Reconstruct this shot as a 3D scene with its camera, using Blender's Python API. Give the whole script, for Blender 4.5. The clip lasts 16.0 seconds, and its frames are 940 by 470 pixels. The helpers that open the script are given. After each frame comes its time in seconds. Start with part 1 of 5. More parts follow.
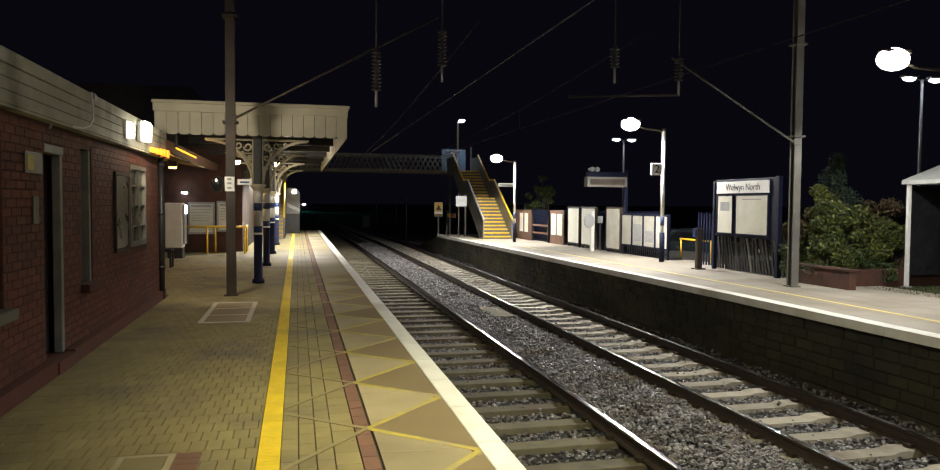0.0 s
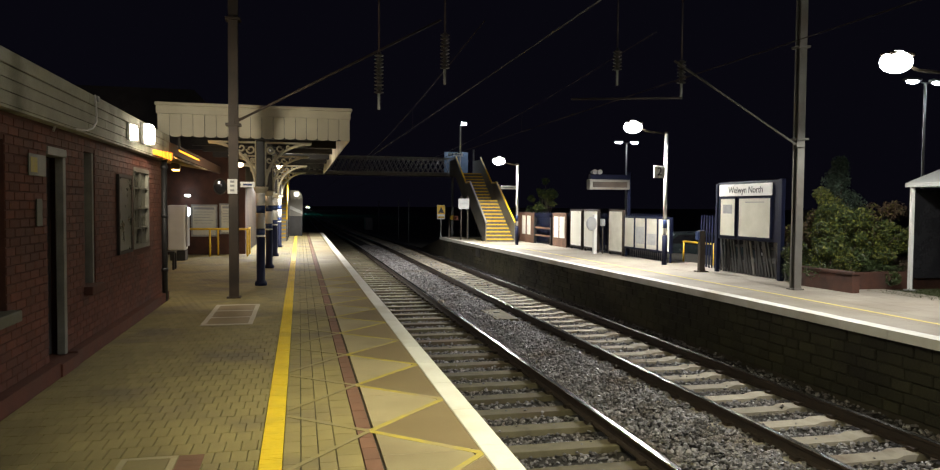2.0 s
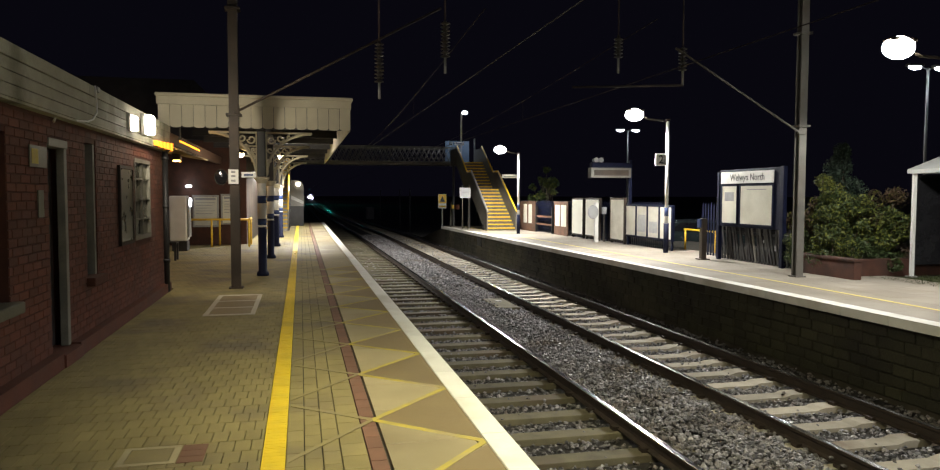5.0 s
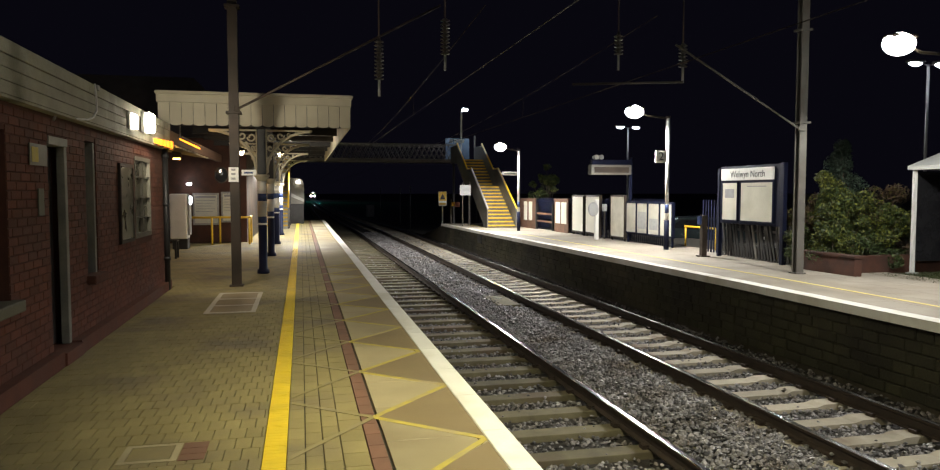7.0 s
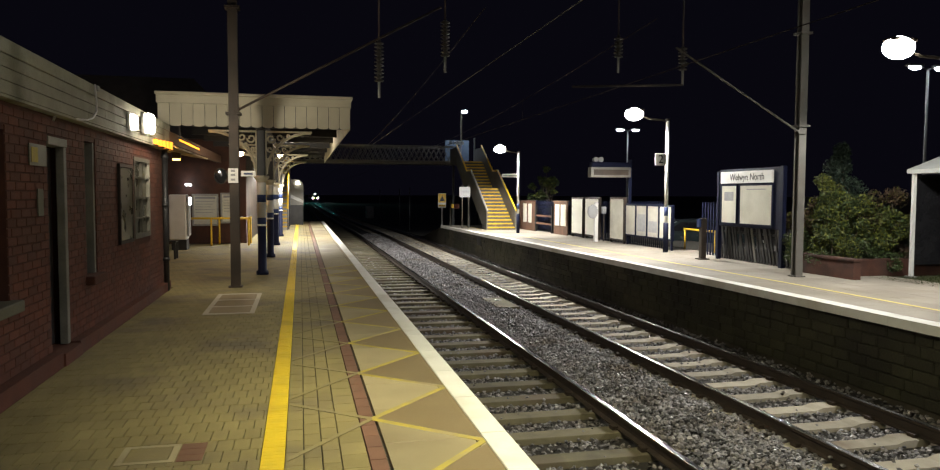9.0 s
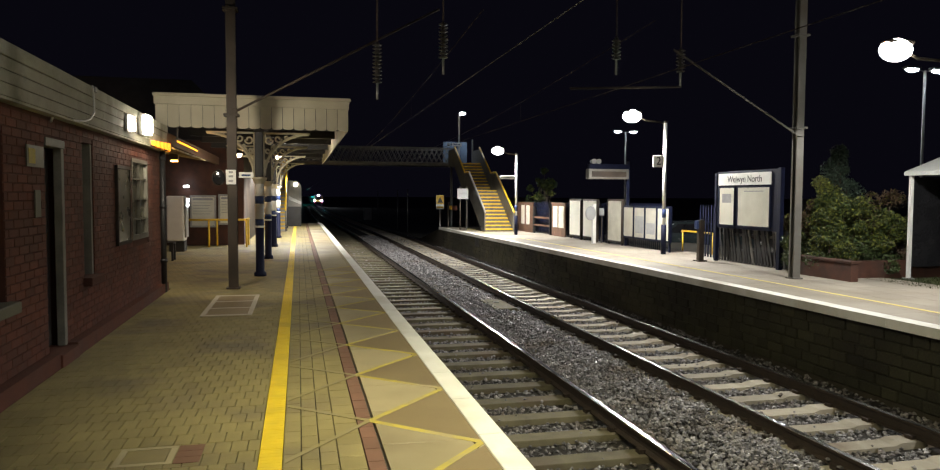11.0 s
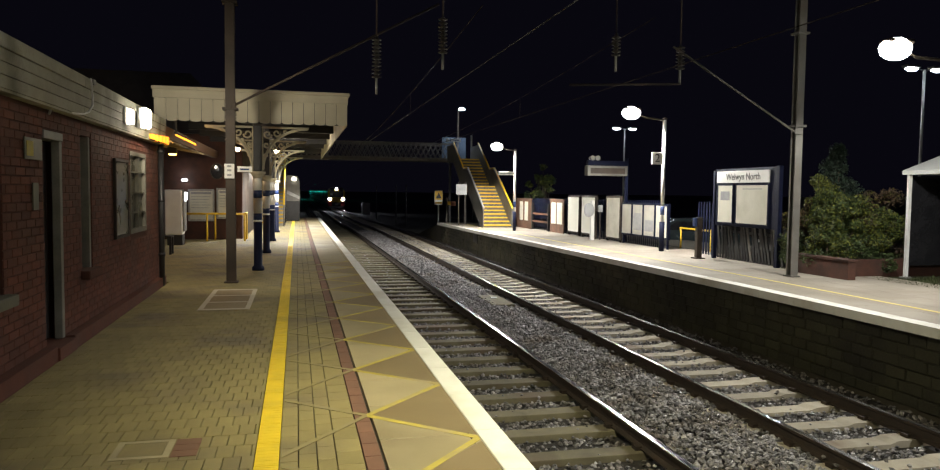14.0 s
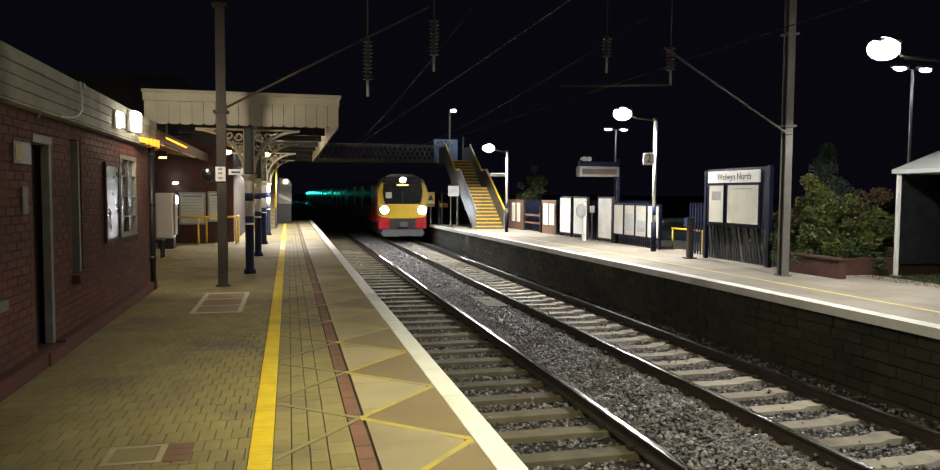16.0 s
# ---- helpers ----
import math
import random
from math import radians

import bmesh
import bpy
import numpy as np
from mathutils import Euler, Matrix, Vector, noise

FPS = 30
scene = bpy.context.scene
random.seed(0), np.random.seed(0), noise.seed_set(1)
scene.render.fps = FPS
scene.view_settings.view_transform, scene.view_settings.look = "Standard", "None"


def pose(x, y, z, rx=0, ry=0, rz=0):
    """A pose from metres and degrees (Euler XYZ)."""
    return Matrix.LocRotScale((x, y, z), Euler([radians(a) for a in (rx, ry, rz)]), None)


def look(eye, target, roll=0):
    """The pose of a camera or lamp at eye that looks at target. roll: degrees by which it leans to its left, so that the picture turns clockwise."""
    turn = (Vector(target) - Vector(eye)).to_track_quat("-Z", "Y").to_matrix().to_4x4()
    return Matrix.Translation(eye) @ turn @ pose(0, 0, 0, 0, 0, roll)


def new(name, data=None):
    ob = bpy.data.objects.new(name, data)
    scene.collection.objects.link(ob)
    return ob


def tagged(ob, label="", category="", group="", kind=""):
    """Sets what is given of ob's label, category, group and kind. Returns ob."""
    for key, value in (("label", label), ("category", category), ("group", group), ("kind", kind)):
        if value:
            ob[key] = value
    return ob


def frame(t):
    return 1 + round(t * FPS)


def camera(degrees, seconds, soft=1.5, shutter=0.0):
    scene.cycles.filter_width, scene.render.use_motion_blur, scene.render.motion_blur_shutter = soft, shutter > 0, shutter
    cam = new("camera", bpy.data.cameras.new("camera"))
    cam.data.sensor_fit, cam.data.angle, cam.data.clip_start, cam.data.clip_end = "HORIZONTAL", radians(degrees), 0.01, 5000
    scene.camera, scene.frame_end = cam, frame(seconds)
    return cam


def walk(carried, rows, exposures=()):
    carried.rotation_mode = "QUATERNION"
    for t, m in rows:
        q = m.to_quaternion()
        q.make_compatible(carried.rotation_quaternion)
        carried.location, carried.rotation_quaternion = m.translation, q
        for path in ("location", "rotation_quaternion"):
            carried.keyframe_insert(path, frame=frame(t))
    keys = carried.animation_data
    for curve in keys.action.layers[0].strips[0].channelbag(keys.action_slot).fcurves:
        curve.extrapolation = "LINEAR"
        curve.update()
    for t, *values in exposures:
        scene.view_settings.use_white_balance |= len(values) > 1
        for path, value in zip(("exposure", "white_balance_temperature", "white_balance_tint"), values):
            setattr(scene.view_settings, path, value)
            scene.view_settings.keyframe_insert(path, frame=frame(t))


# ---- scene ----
EYE = Vector((0.0, 0.0, 1.62))          # held at head height on the platform, whose top is z = 0
cam = camera(65.03, 16.0, soft=1.15, shutter=0.5)


def aim(yaw, down, roll):
    """A turn of the camera: degrees to the right of the track's line, down, and roll."""
    y, p = radians(yaw), radians(down)
    way = Vector((math.sin(y) * math.cos(p), math.cos(y) * math.cos(p), -math.sin(p)))
    return look(EYE, EYE + way, roll)


TURNS = [
    (0.00, 13.221, 2.398, -0.412),
    (0.50, 13.221, 2.470, -0.390),
    (1.00, 13.266, 2.332, -0.383),
    (1.50, 13.135, 2.212, -0.459),
    (2.00, 13.028, 2.201, -0.450),
    (2.50, 13.097, 2.533, -0.200),
    (3.00, 12.993, 2.472, -0.127),
    (3.50, 12.930, 2.554, -0.411),
    (4.00, 12.840, 2.827, -0.263),
    (6.50, 12.963, 3.175, 0.001),
    (7.00, 12.893, 3.257, -0.000),
    (7.50, 13.019, 3.271, -0.083),
    (8.00, 12.957, 3.199, -0.119),
    (8.50, 12.910, 3.270, -0.111),
    (9.00, 12.944, 3.110, -0.222),
    (11.50, 13.126, 2.977, -0.289),
    (12.00, 13.106, 2.970, -0.412),
    (12.50, 13.139, 3.041, -0.566),
    (13.00, 13.205, 3.185, -0.548),
    (13.50, 13.141, 3.256, -0.515),
    (14.00, 13.238, 3.307, -0.686),
    (14.50, 13.289, 3.338, -0.612),
    (15.00, 13.319, 3.300, -0.394),
    (15.50, 13.403, 3.178, -0.397),
    (16.00, 13.834, 3.182, -0.338),
]
walk(cam, [(t, aim(y, p, -r)) for t, y, p, r in TURNS], exposures=[(0.0, 0.0), (16.0, 0.0)])

# ---- world, night sky ----
world = bpy.data.worlds.new("night")
scene.world = world
world.use_nodes = True
world.node_tree.nodes["Background"].inputs[0].default_value = (0.55, 0.5, 1.0, 1)
world.node_tree.nodes["Background"].inputs[1].default_value = 0.0044


def lamp(name, x, y, z, watts, colour, radius=0.12, down=False, cone=160, blend=0.25, tilt=(0, 0)):
    """A lamp under a luminaire; down: shines downwards only, within a wide cone."""
    data = bpy.data.lights.new(name, "SPOT" if down else "POINT")
    data.energy, data.color, data.shadow_soft_size = watts, colour, radius
    if down:
        data.spot_size, data.spot_blend = radians(cone), blend
    ob = new(name, data)
    ob.location = (x, y, z)
    ob.rotation_euler = (radians(tilt[0]), radians(tilt[1]), 0)
    return ob


WHITE = (1.0, 0.98, 0.92)
COLD = (0.82, 0.9, 1.0)
WARM = (1.0, 0.62, 0.28)
SODIUM = (1.0, 0.5, 0.12)
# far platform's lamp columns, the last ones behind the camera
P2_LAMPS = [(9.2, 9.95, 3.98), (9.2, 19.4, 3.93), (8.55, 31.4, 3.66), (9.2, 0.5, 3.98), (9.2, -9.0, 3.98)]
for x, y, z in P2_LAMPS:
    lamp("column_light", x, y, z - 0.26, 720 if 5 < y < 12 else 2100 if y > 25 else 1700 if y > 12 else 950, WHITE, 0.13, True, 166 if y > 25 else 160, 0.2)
# near platform: canopy lamps, the wall floodlight, a column behind the camera, one added out of view
lamp("wall_flood", -1.8, 11.2, 2.58, 20, (1.0, 0.88, 0.66), 0.12)
lamp("wall_flood", -1.8, 11.25, 2.62, 140, (1.0, 0.9, 0.7), 0.12, True, 140, 0.6, (68, -58))
lamp("canopy_light", -1.5, 20.0, 2.55, 30, WARM, 0.1)
lamp("canopy_light", -0.3, 22.0, 2.6, 80, (1.0, 0.9, 0.74), 0.1)
# three lights without fixtures, added to brighten the far floor, columns and stairs
lamp("canopy_light", -0.1, 27.6, 2.85, 1150, (1.0, 0.96, 0.88), 0.12, True, 150, 0.4)
lamp("canopy_light", -1.2, 30.9, 2.75, 520, (1.0, 0.96, 0.88), 0.12, True, 166, 0.3)
lamp("canopy_light", 0.3, 36.8, 2.9, 800, (1.0, 0.96, 0.88), 0.12, True, 150, 0.4)
# orange light added beside the glowing rafter edge
lamp("yard_light", -2.1, 15.3, 2.45, 9, SODIUM, 0.08)
lamp("yard_light", -2.9, 18.6, 2.33, 9, SODIUM, 0.08)
# cold fill without a fixture, added for the ticket machine and yard wall
lamp("yard_light", -4.5, 21.5, 2.6, 12, (0.85, 0.9, 1.0), 0.1)
# added lamp out of view; its tilt and cone darken the floor's left side
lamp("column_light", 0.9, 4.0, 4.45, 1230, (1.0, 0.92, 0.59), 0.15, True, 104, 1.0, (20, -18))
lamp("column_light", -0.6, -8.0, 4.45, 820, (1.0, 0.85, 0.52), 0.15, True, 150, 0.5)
lamp("bridge_light", 9.7, 44.2, 6.55, 220, COLD, 0.1)
lamp("car_park_light", 19.6, 26.5, 6.9, 500, COLD, 0.1, True)


# ---- materials ----
def nodes_of(name):
    m = bpy.data.materials.new(name)
    m.use_nodes = True
    nt = m.node_tree
    return m, nt, nt.nodes["Principled BSDF"]


def surface(name, a, b, rough=0.7, metal=0.0, scale=6.0, fine=90.0, bump=0.15, rand=0.0, stain=None, spec=0.5, rough2=None):
    """Two tones mixed by a coarse and a fine noise, relief from the fine one; rand: change from piece to piece; stain: a third, dirt tone in patches."""
    m, nt, p = nodes_of(name)
    L, N = nt.links.new, nt.nodes.new
    co = N("ShaderNodeTexCoord")
    geo = N("ShaderNodeNewGeometry")
    n1, n2 = N("ShaderNodeTexNoise"), N("ShaderNodeTexNoise")
    n1.inputs["Scale"].default_value, n1.inputs["Detail"].default_value = scale, 5
    n2.inputs["Scale"].default_value, n2.inputs["Detail"].default_value = fine, 4
    L(geo.outputs["Position"], n1.inputs["Vector"])
    L(co.outputs["Object"], n2.inputs["Vector"])
    add = N("ShaderNodeMath")
    add.operation = "MULTIPLY_ADD"
    L(n2.outputs["Fac"], add.inputs[0])
    add.inputs[1].default_value = 0.45
    L(n1.outputs["Fac"], add.inputs[2])
    ramp = N("ShaderNodeMapRange")
    ramp.inputs["From Min"].default_value, ramp.inputs["From Max"].default_value = 0.5, 0.95
    L(add.outputs[0], ramp.inputs["Value"])
    mix = N("ShaderNodeMix")
    mix.data_type = "RGBA"
    mix.inputs["A"].default_value, mix.inputs["B"].default_value = (*a, 1), (*b, 1)
    L(ramp.outputs["Result"], mix.inputs["Factor"])
    out = mix.outputs["Result"]
    if stain:
        n3 = N("ShaderNodeTexNoise")
        n3.inputs["Scale"].default_value, n3.inputs["Detail"].default_value = scale * 0.33, 6
        L(geo.outputs["Position"], n3.inputs["Vector"])
        r3 = N("ShaderNodeMapRange")
        r3.inputs["From Min"].default_value, r3.inputs["From Max"].default_value = 0.5, 0.68
        L(n3.outputs["Fac"], r3.inputs["Value"])
        mx = N("ShaderNodeMix")
        mx.data_type = "RGBA"
        L(out, mx.inputs["A"])
        mx.inputs["B"].default_value = (*stain, 1)
        L(r3.outputs["Result"], mx.inputs["Factor"])
        out = mx.outputs["Result"]
    if rand:
        oi = N("ShaderNodeObjectInfo")
        s = N("ShaderNodeMath")
        s.operation = "ADD"
        L(oi.outputs["Random"], s.inputs[0])
        L(geo.outputs["Random Per Island"], s.inputs[1])
        fr = N("ShaderNodeMath")
        fr.operation = "FRACT"
        L(s.outputs[0], fr.inputs[0])
        rr = N("ShaderNodeMapRange")
        rr.inputs["To Min"].default_value, rr.inputs["To Max"].default_value = 1 - rand, 1 + rand
        L(fr.outputs[0], rr.inputs["Value"])
        hsv = N("ShaderNodeHueSaturation")
        L(rr.outputs["Result"], hsv.inputs["Value"])
        L(out, hsv.inputs["Color"])
        out = hsv.outputs["Color"]
    L(out, p.inputs["Base Color"])
    rg = N("ShaderNodeMapRange")
    rg.inputs["To Min"].default_value, rg.inputs["To Max"].default_value = rough2 if rough2 is not None else max(0.05, rough - 0.12), min(1, rough + 0.1)
    L(n1.outputs["Fac"], rg.inputs["Value"])
    L(rg.outputs["Result"], p.inputs["Roughness"])
    p.inputs["Metallic"].default_value = metal
    p.inputs["Specular IOR Level"].default_value = spec
    bp = N("ShaderNodeBump")
    bp.inputs["Strength"].default_value, bp.inputs["Distance"].default_value = bump, 0.01
    L(n2.outputs["Fac"], bp.inputs["Height"])
    L(bp.outputs["Normal"], p.inputs["Normal"])
    return m


def glow(name, colour, strength):
    m, nt, p = nodes_of(name)
    p.inputs["Base Color"].default_value = (*colour, 1)
    p.inputs["Emission Color"].default_value = (*colour, 1)
    p.inputs["Emission Strength"].default_value = strength
    return m


M = {
    "ground": surface("dark_ground", (0.03, 0.028, 0.022), (0.06, 0.052, 0.04), 0.95, scale=0.6, fine=20),
    "ballast": surface("ballast_stone", (0.085, 0.08, 0.084), (0.29, 0.28, 0.29), 0.45, scale=3, fine=60, rand=0.75, stain=(0.12, 0.1, 0.085)),
    # near-black: the shade in the gaps between stones is put into this colour
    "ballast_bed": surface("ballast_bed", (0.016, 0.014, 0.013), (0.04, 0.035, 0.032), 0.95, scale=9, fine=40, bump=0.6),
    "sleeper": surface("sleeper_concrete", (0.30, 0.27, 0.21), (0.42, 0.38, 0.30), 0.85, scale=4, fine=80, rand=0.18, stain=(0.2, 0.15, 0.1)),
    # grime, darkened further in place of shade from the near lamp
    "sleeper_dim_dirty": surface("dim_grimy_sleeper", (0.10, 0.088, 0.055), (0.18, 0.16, 0.10), 0.85, scale=4, fine=80, rand=0.2, stain=(0.12, 0.09, 0.06)),
    "door_white": surface("dull_white_frame", (0.17, 0.165, 0.14), (0.26, 0.25, 0.215), 0.6, scale=5, fine=70, bump=0.1),
    "window_frame_paint": surface("dingy_window_paint", (0.11, 0.105, 0.085), (0.18, 0.17, 0.14), 0.6, scale=5, fine=70, bump=0.1),
    "blind": surface("grey_window_blind", (0.04, 0.038, 0.026), (0.10, 0.095, 0.06), 0.3, scale=4, fine=20, bump=0.02),
    "dull_plate": surface("dull_plate", (0.10, 0.10, 0.07), (0.15, 0.15, 0.105), 0.5, scale=4, fine=40, bump=0.03),
    "slate_blue": surface("blue_grey_sheet", (0.10, 0.15, 0.22), (0.15, 0.21, 0.3), 0.5, scale=3, fine=40, bump=0.05),
    "car_paint": surface("dark_car_paint", (0.02, 0.028, 0.03), (0.035, 0.045, 0.048), 0.25, scale=3, fine=30, bump=0.01),
    "rail_side": surface("rusty_rail", (0.018, 0.012, 0.009), (0.042, 0.028, 0.02), 0.8, scale=8, fine=80),
    "rail_head": surface("polished_rail_head", (0.55, 0.54, 0.52), (0.7, 0.69, 0.67), 0.2, metal=1.0, scale=3, fine=50, bump=0.02),
    "paver": surface("tan_paver", (0.205, 0.168, 0.066), (0.31, 0.256, 0.108), 0.72, scale=2.5, fine=120, rand=0.09, bump=0.25, stain=(0.16, 0.13, 0.08)),
    "red_paver": surface("red_paver", (0.15, 0.075, 0.047), (0.21, 0.107, 0.07), 0.75, scale=4, fine=120, rand=0.12),
    "joint": surface("dark_joint", (0.035, 0.03, 0.02), (0.065, 0.055, 0.04), 0.95, scale=5, fine=70),
    "slab": surface("tan_slab", (0.30, 0.252, 0.145), (0.40, 0.34, 0.205), 0.56, scale=1.8, fine=140, rand=0.1, stain=(0.235, 0.19, 0.11), bump=0.2),
    "dark_field": surface("grimy_slab", (0.19, 0.14, 0.07), (0.26, 0.2, 0.108), 0.54, scale=2, fine=130, rand=0.1, bump=0.2),
    "cover_frame": surface("pale_cover_frame", (0.5, 0.45, 0.36), (0.6, 0.55, 0.45), 0.7, scale=4, fine=100),
    "slab2": surface("pale_slab", (0.30, 0.265, 0.215), (0.40, 0.355, 0.295), 0.7, scale=1.2, fine=100, rand=0.1, stain=(0.25, 0.215, 0.165)),
    "yellow_line": surface("yellow_line_paint", (0.70, 0.50, 0.018), (0.84, 0.62, 0.028), 0.65, scale=5, fine=110, bump=0.3, stain=(0.62, 0.44, 0.03)),
    "pale_yellow": surface("pale_yellow_paint", (0.66, 0.55, 0.16), (0.78, 0.66, 0.22), 0.6, scale=5, fine=80, bump=0.1),
    "zigzag": surface("worn_yellow_paint", (0.36, 0.3, 0.10), (0.54, 0.43, 0.05), 0.7, scale=7, fine=90, bump=0.2, stain=(0.36, 0.30, 0.18)),
    "zigzag_faint": surface("faint_yellow_paint", (0.22, 0.185, 0.092), (0.30, 0.25, 0.10), 0.7, scale=7, fine=90, bump=0.2, stain=(0.26, 0.22, 0.13)),
    "white_line": surface("white_edge_paint", (0.74, 0.735, 0.68), (0.86, 0.855, 0.81), 0.6, scale=3, fine=80, bump=0.15, stain=(0.6, 0.57, 0.48)),
    "brick": surface("red_brick", (0.095, 0.03, 0.018), (0.155, 0.052, 0.031), 0.85, scale=5, fine=90, rand=0.22, bump=0.4, stain=(0.11, 0.045, 0.032)),
    # darker copy of the brick: the planter's shade is put into its colour
    "brick_dim": surface("dimmed_brick", (0.055, 0.022, 0.014), (0.09, 0.036, 0.023), 0.85, scale=6, fine=60, rand=0.2, bump=0.5, stain=(0.04, 0.02, 0.014)),
    "mortar": surface("mortar", (0.07, 0.026, 0.017), (0.11, 0.042, 0.027), 0.95, scale=6, fine=90),
    # near-black stone with paler patches
    "wall_stone": surface("dark_stone", (0.014, 0.012, 0.011), (0.05, 0.048, 0.026), 0.95, scale=0.8, fine=30, rand=0.22, bump=0.9, stain=(0.09, 0.08, 0.048)),
    "fascia": surface("weathered_board", (0.28, 0.27, 0.2), (0.42, 0.40, 0.32), 0.8, scale=3.4, fine=70, rand=0.08, bump=0.5, stain=(0.085, 0.085, 0.05)),
    "cream": surface("cream_paint", (0.62, 0.57, 0.43), (0.74, 0.69, 0.54), 0.6, scale=2, fine=60, rand=0.06, bump=0.1, stain=(0.52, 0.47, 0.35)),
    "white_paint": surface("white_paint", (0.72, 0.71, 0.68), (0.82, 0.81, 0.78), 0.5, scale=4, fine=60, bump=0.08),
    "navy": surface("navy_paint", (0.005, 0.007, 0.022), (0.009, 0.012, 0.036), 0.6, spec=0.15, scale=5, fine=80, bump=0.08),
    "blue_band": surface("blue_paint", (0.016, 0.035, 0.12), (0.025, 0.05, 0.16), 0.45, scale=5, fine=80, bump=0.08),
    "black": surface("dark_paint", (0.012, 0.012, 0.013), (0.025, 0.024, 0.025), 0.5, scale=6, fine=80, bump=0.1),
    "steel": surface("weathered_steel", (0.022, 0.016, 0.011), (0.045, 0.032, 0.023), 0.65, metal=0.1, scale=3, fine=60, bump=0.15, stain=(0.08, 0.055, 0.04)),
    "mast_grey": surface("grey_mast_steel", (0.13, 0.125, 0.11), (0.20, 0.19, 0.17), 0.6, metal=0.3, scale=2.5, fine=60, bump=0.12, stain=(0.13, 0.11, 0.09)),
    "galv": surface("galvanised_steel", (0.30, 0.30, 0.29), (0.44, 0.44, 0.42), 0.5, metal=0.5, scale=5, fine=60, bump=0.08),
    "rail_yellow": surface("yellow_paint", (0.70, 0.42, 0.02), (0.82, 0.52, 0.03), 0.45, scale=5, fine=60, bump=0.06),
    "timber": surface("brown_timber", (0.10, 0.05, 0.03), (0.17, 0.09, 0.055), 0.75, scale=6, fine=60, rand=0.2),
    "white_poster": surface("white_poster", (0.8, 0.79, 0.7), (0.88, 0.87, 0.79), 0.4, scale=1.5, fine=30, bump=0.02),
    "paper": surface("poster_paper", (0.62, 0.60, 0.50), (0.74, 0.72, 0.62), 0.35, scale=2.5, fine=30, bump=0.02, rand=0.1),
    "paper_grey": surface("faded_poster", (0.45, 0.43, 0.36), (0.60, 0.58, 0.5), 0.35, scale=2.5, fine=8, bump=0.02, rand=0.2),
    "print": surface("grey_print", (0.25, 0.25, 0.26), (0.36, 0.36, 0.36), 0.5, scale=6, fine=30, bump=0.02),
    "roof": surface("dark_slate", (0.02, 0.018, 0.02), (0.04, 0.036, 0.04), 0.85, scale=4, fine=60, rand=0.2),
    "sign_grey": surface("grey_sign", (0.32, 0.32, 0.33), (0.42, 0.42, 0.42), 0.5, scale=4, fine=50, bump=0.03),
    "bulb_white": glow("lamp_bowl", (1.0, 0.98, 0.9), 50),
    "bulb_cold": glow("cold_lamp_bowl", (0.8, 0.9, 1.0), 25),
    "bulb_warm": glow("warm_lamp", (1.0, 0.72, 0.42), 18),
    "bulb_amber": glow("amber_lamp", (1.0, 0.5, 0.1), 12),
    # glow in place of orange light falling on the fascia end and rafter edge
    "amber_glow": glow("amber_lit_edge", (1.0, 0.36, 0.025), 1.6),
    "bulb_flood": glow("floodlight_glass", (1.0, 0.93, 0.78), 14),
    "leaf": surface("leaf_green", (0.024, 0.042, 0.011), (0.055, 0.08, 0.02), 0.55, scale=1.5, fine=30, rand=0.45, bump=0.1),
    "leaf_red": surface("leaf_reddish", (0.05, 0.036, 0.02), (0.10, 0.06, 0.03), 0.55, scale=1.5, fine=30, rand=0.4, bump=0.1),
    "leaf_dark": surface("leaf_blue_green", (0.022, 0.04, 0.026), (0.045, 0.07, 0.045), 0.6, scale=1.5, fine=30, rand=0.4, bump=0.1),
    "leaf_yellow": surface("leaf_yellow_green", (0.105, 0.12, 0.018), (0.18, 0.185, 0.03), 0.55, scale=1.5, fine=30, rand=0.4, bump=0.1),
    "bark": surface("bark", (0.06, 0.045, 0.03), (0.11, 0.085, 0.06), 0.9, scale=6, fine=40, bump=0.5),
    "grass": surface("grass", (0.03, 0.04, 0.012), (0.06, 0.07, 0.02), 0.9, scale=3, fine=60, bump=0.5),
    "porcelain": surface("brown_porcelain", (0.022, 0.018, 0.017), (0.045, 0.038, 0.034), 0.4, scale=4, fine=30, bump=0.02),
    "window": surface("night_window", (0.012, 0.012, 0.014), (0.02, 0.02, 0.022), 0.08, scale=3, fine=20, bump=0.01),
    "canvas": surface("pale_translucent_roof", (0.5, 0.52, 0.5), (0.62, 0.63, 0.6), 0.5, scale=2, fine=30, bump=0.05),
    # paler copy of the tread: the near stairs' stronger light put into colour
    "lit_tread": surface("lit_step", (0.34, 0.32, 0.26), (0.46, 0.43, 0.36), 0.8, scale=5, fine=80),
    "tread": surface("step_tread", (0.10, 0.09, 0.07), (0.17, 0.15, 0.12), 0.8, scale=5, fine=80),
    "train_yellow": surface("train_yellow", (0.80, 0.50, 0.01), (0.85, 0.56, 0.015), 0.35, scale=2, fine=20, bump=0.01),
    "train_red": surface("train_red", (0.50, 0.012, 0.02), (0.58, 0.018, 0.03), 0.3, scale=2, fine=20, bump=0.01),
    "train_dark": surface("train_underframe", (0.02, 0.02, 0.022), (0.05, 0.048, 0.05), 0.6, scale=4, fine=30, bump=0.05),
    "train_grey": surface("train_grey", (0.14, 0.14, 0.155), (0.2, 0.2, 0.215), 0.03, scale=2, fine=20, bump=0.0, rough2=0.03),
    "train_glass": surface("train_glass", (0.014, 0.015, 0.018), (0.025, 0.026, 0.03), 0.06, scale=2, fine=10, bump=0.0),
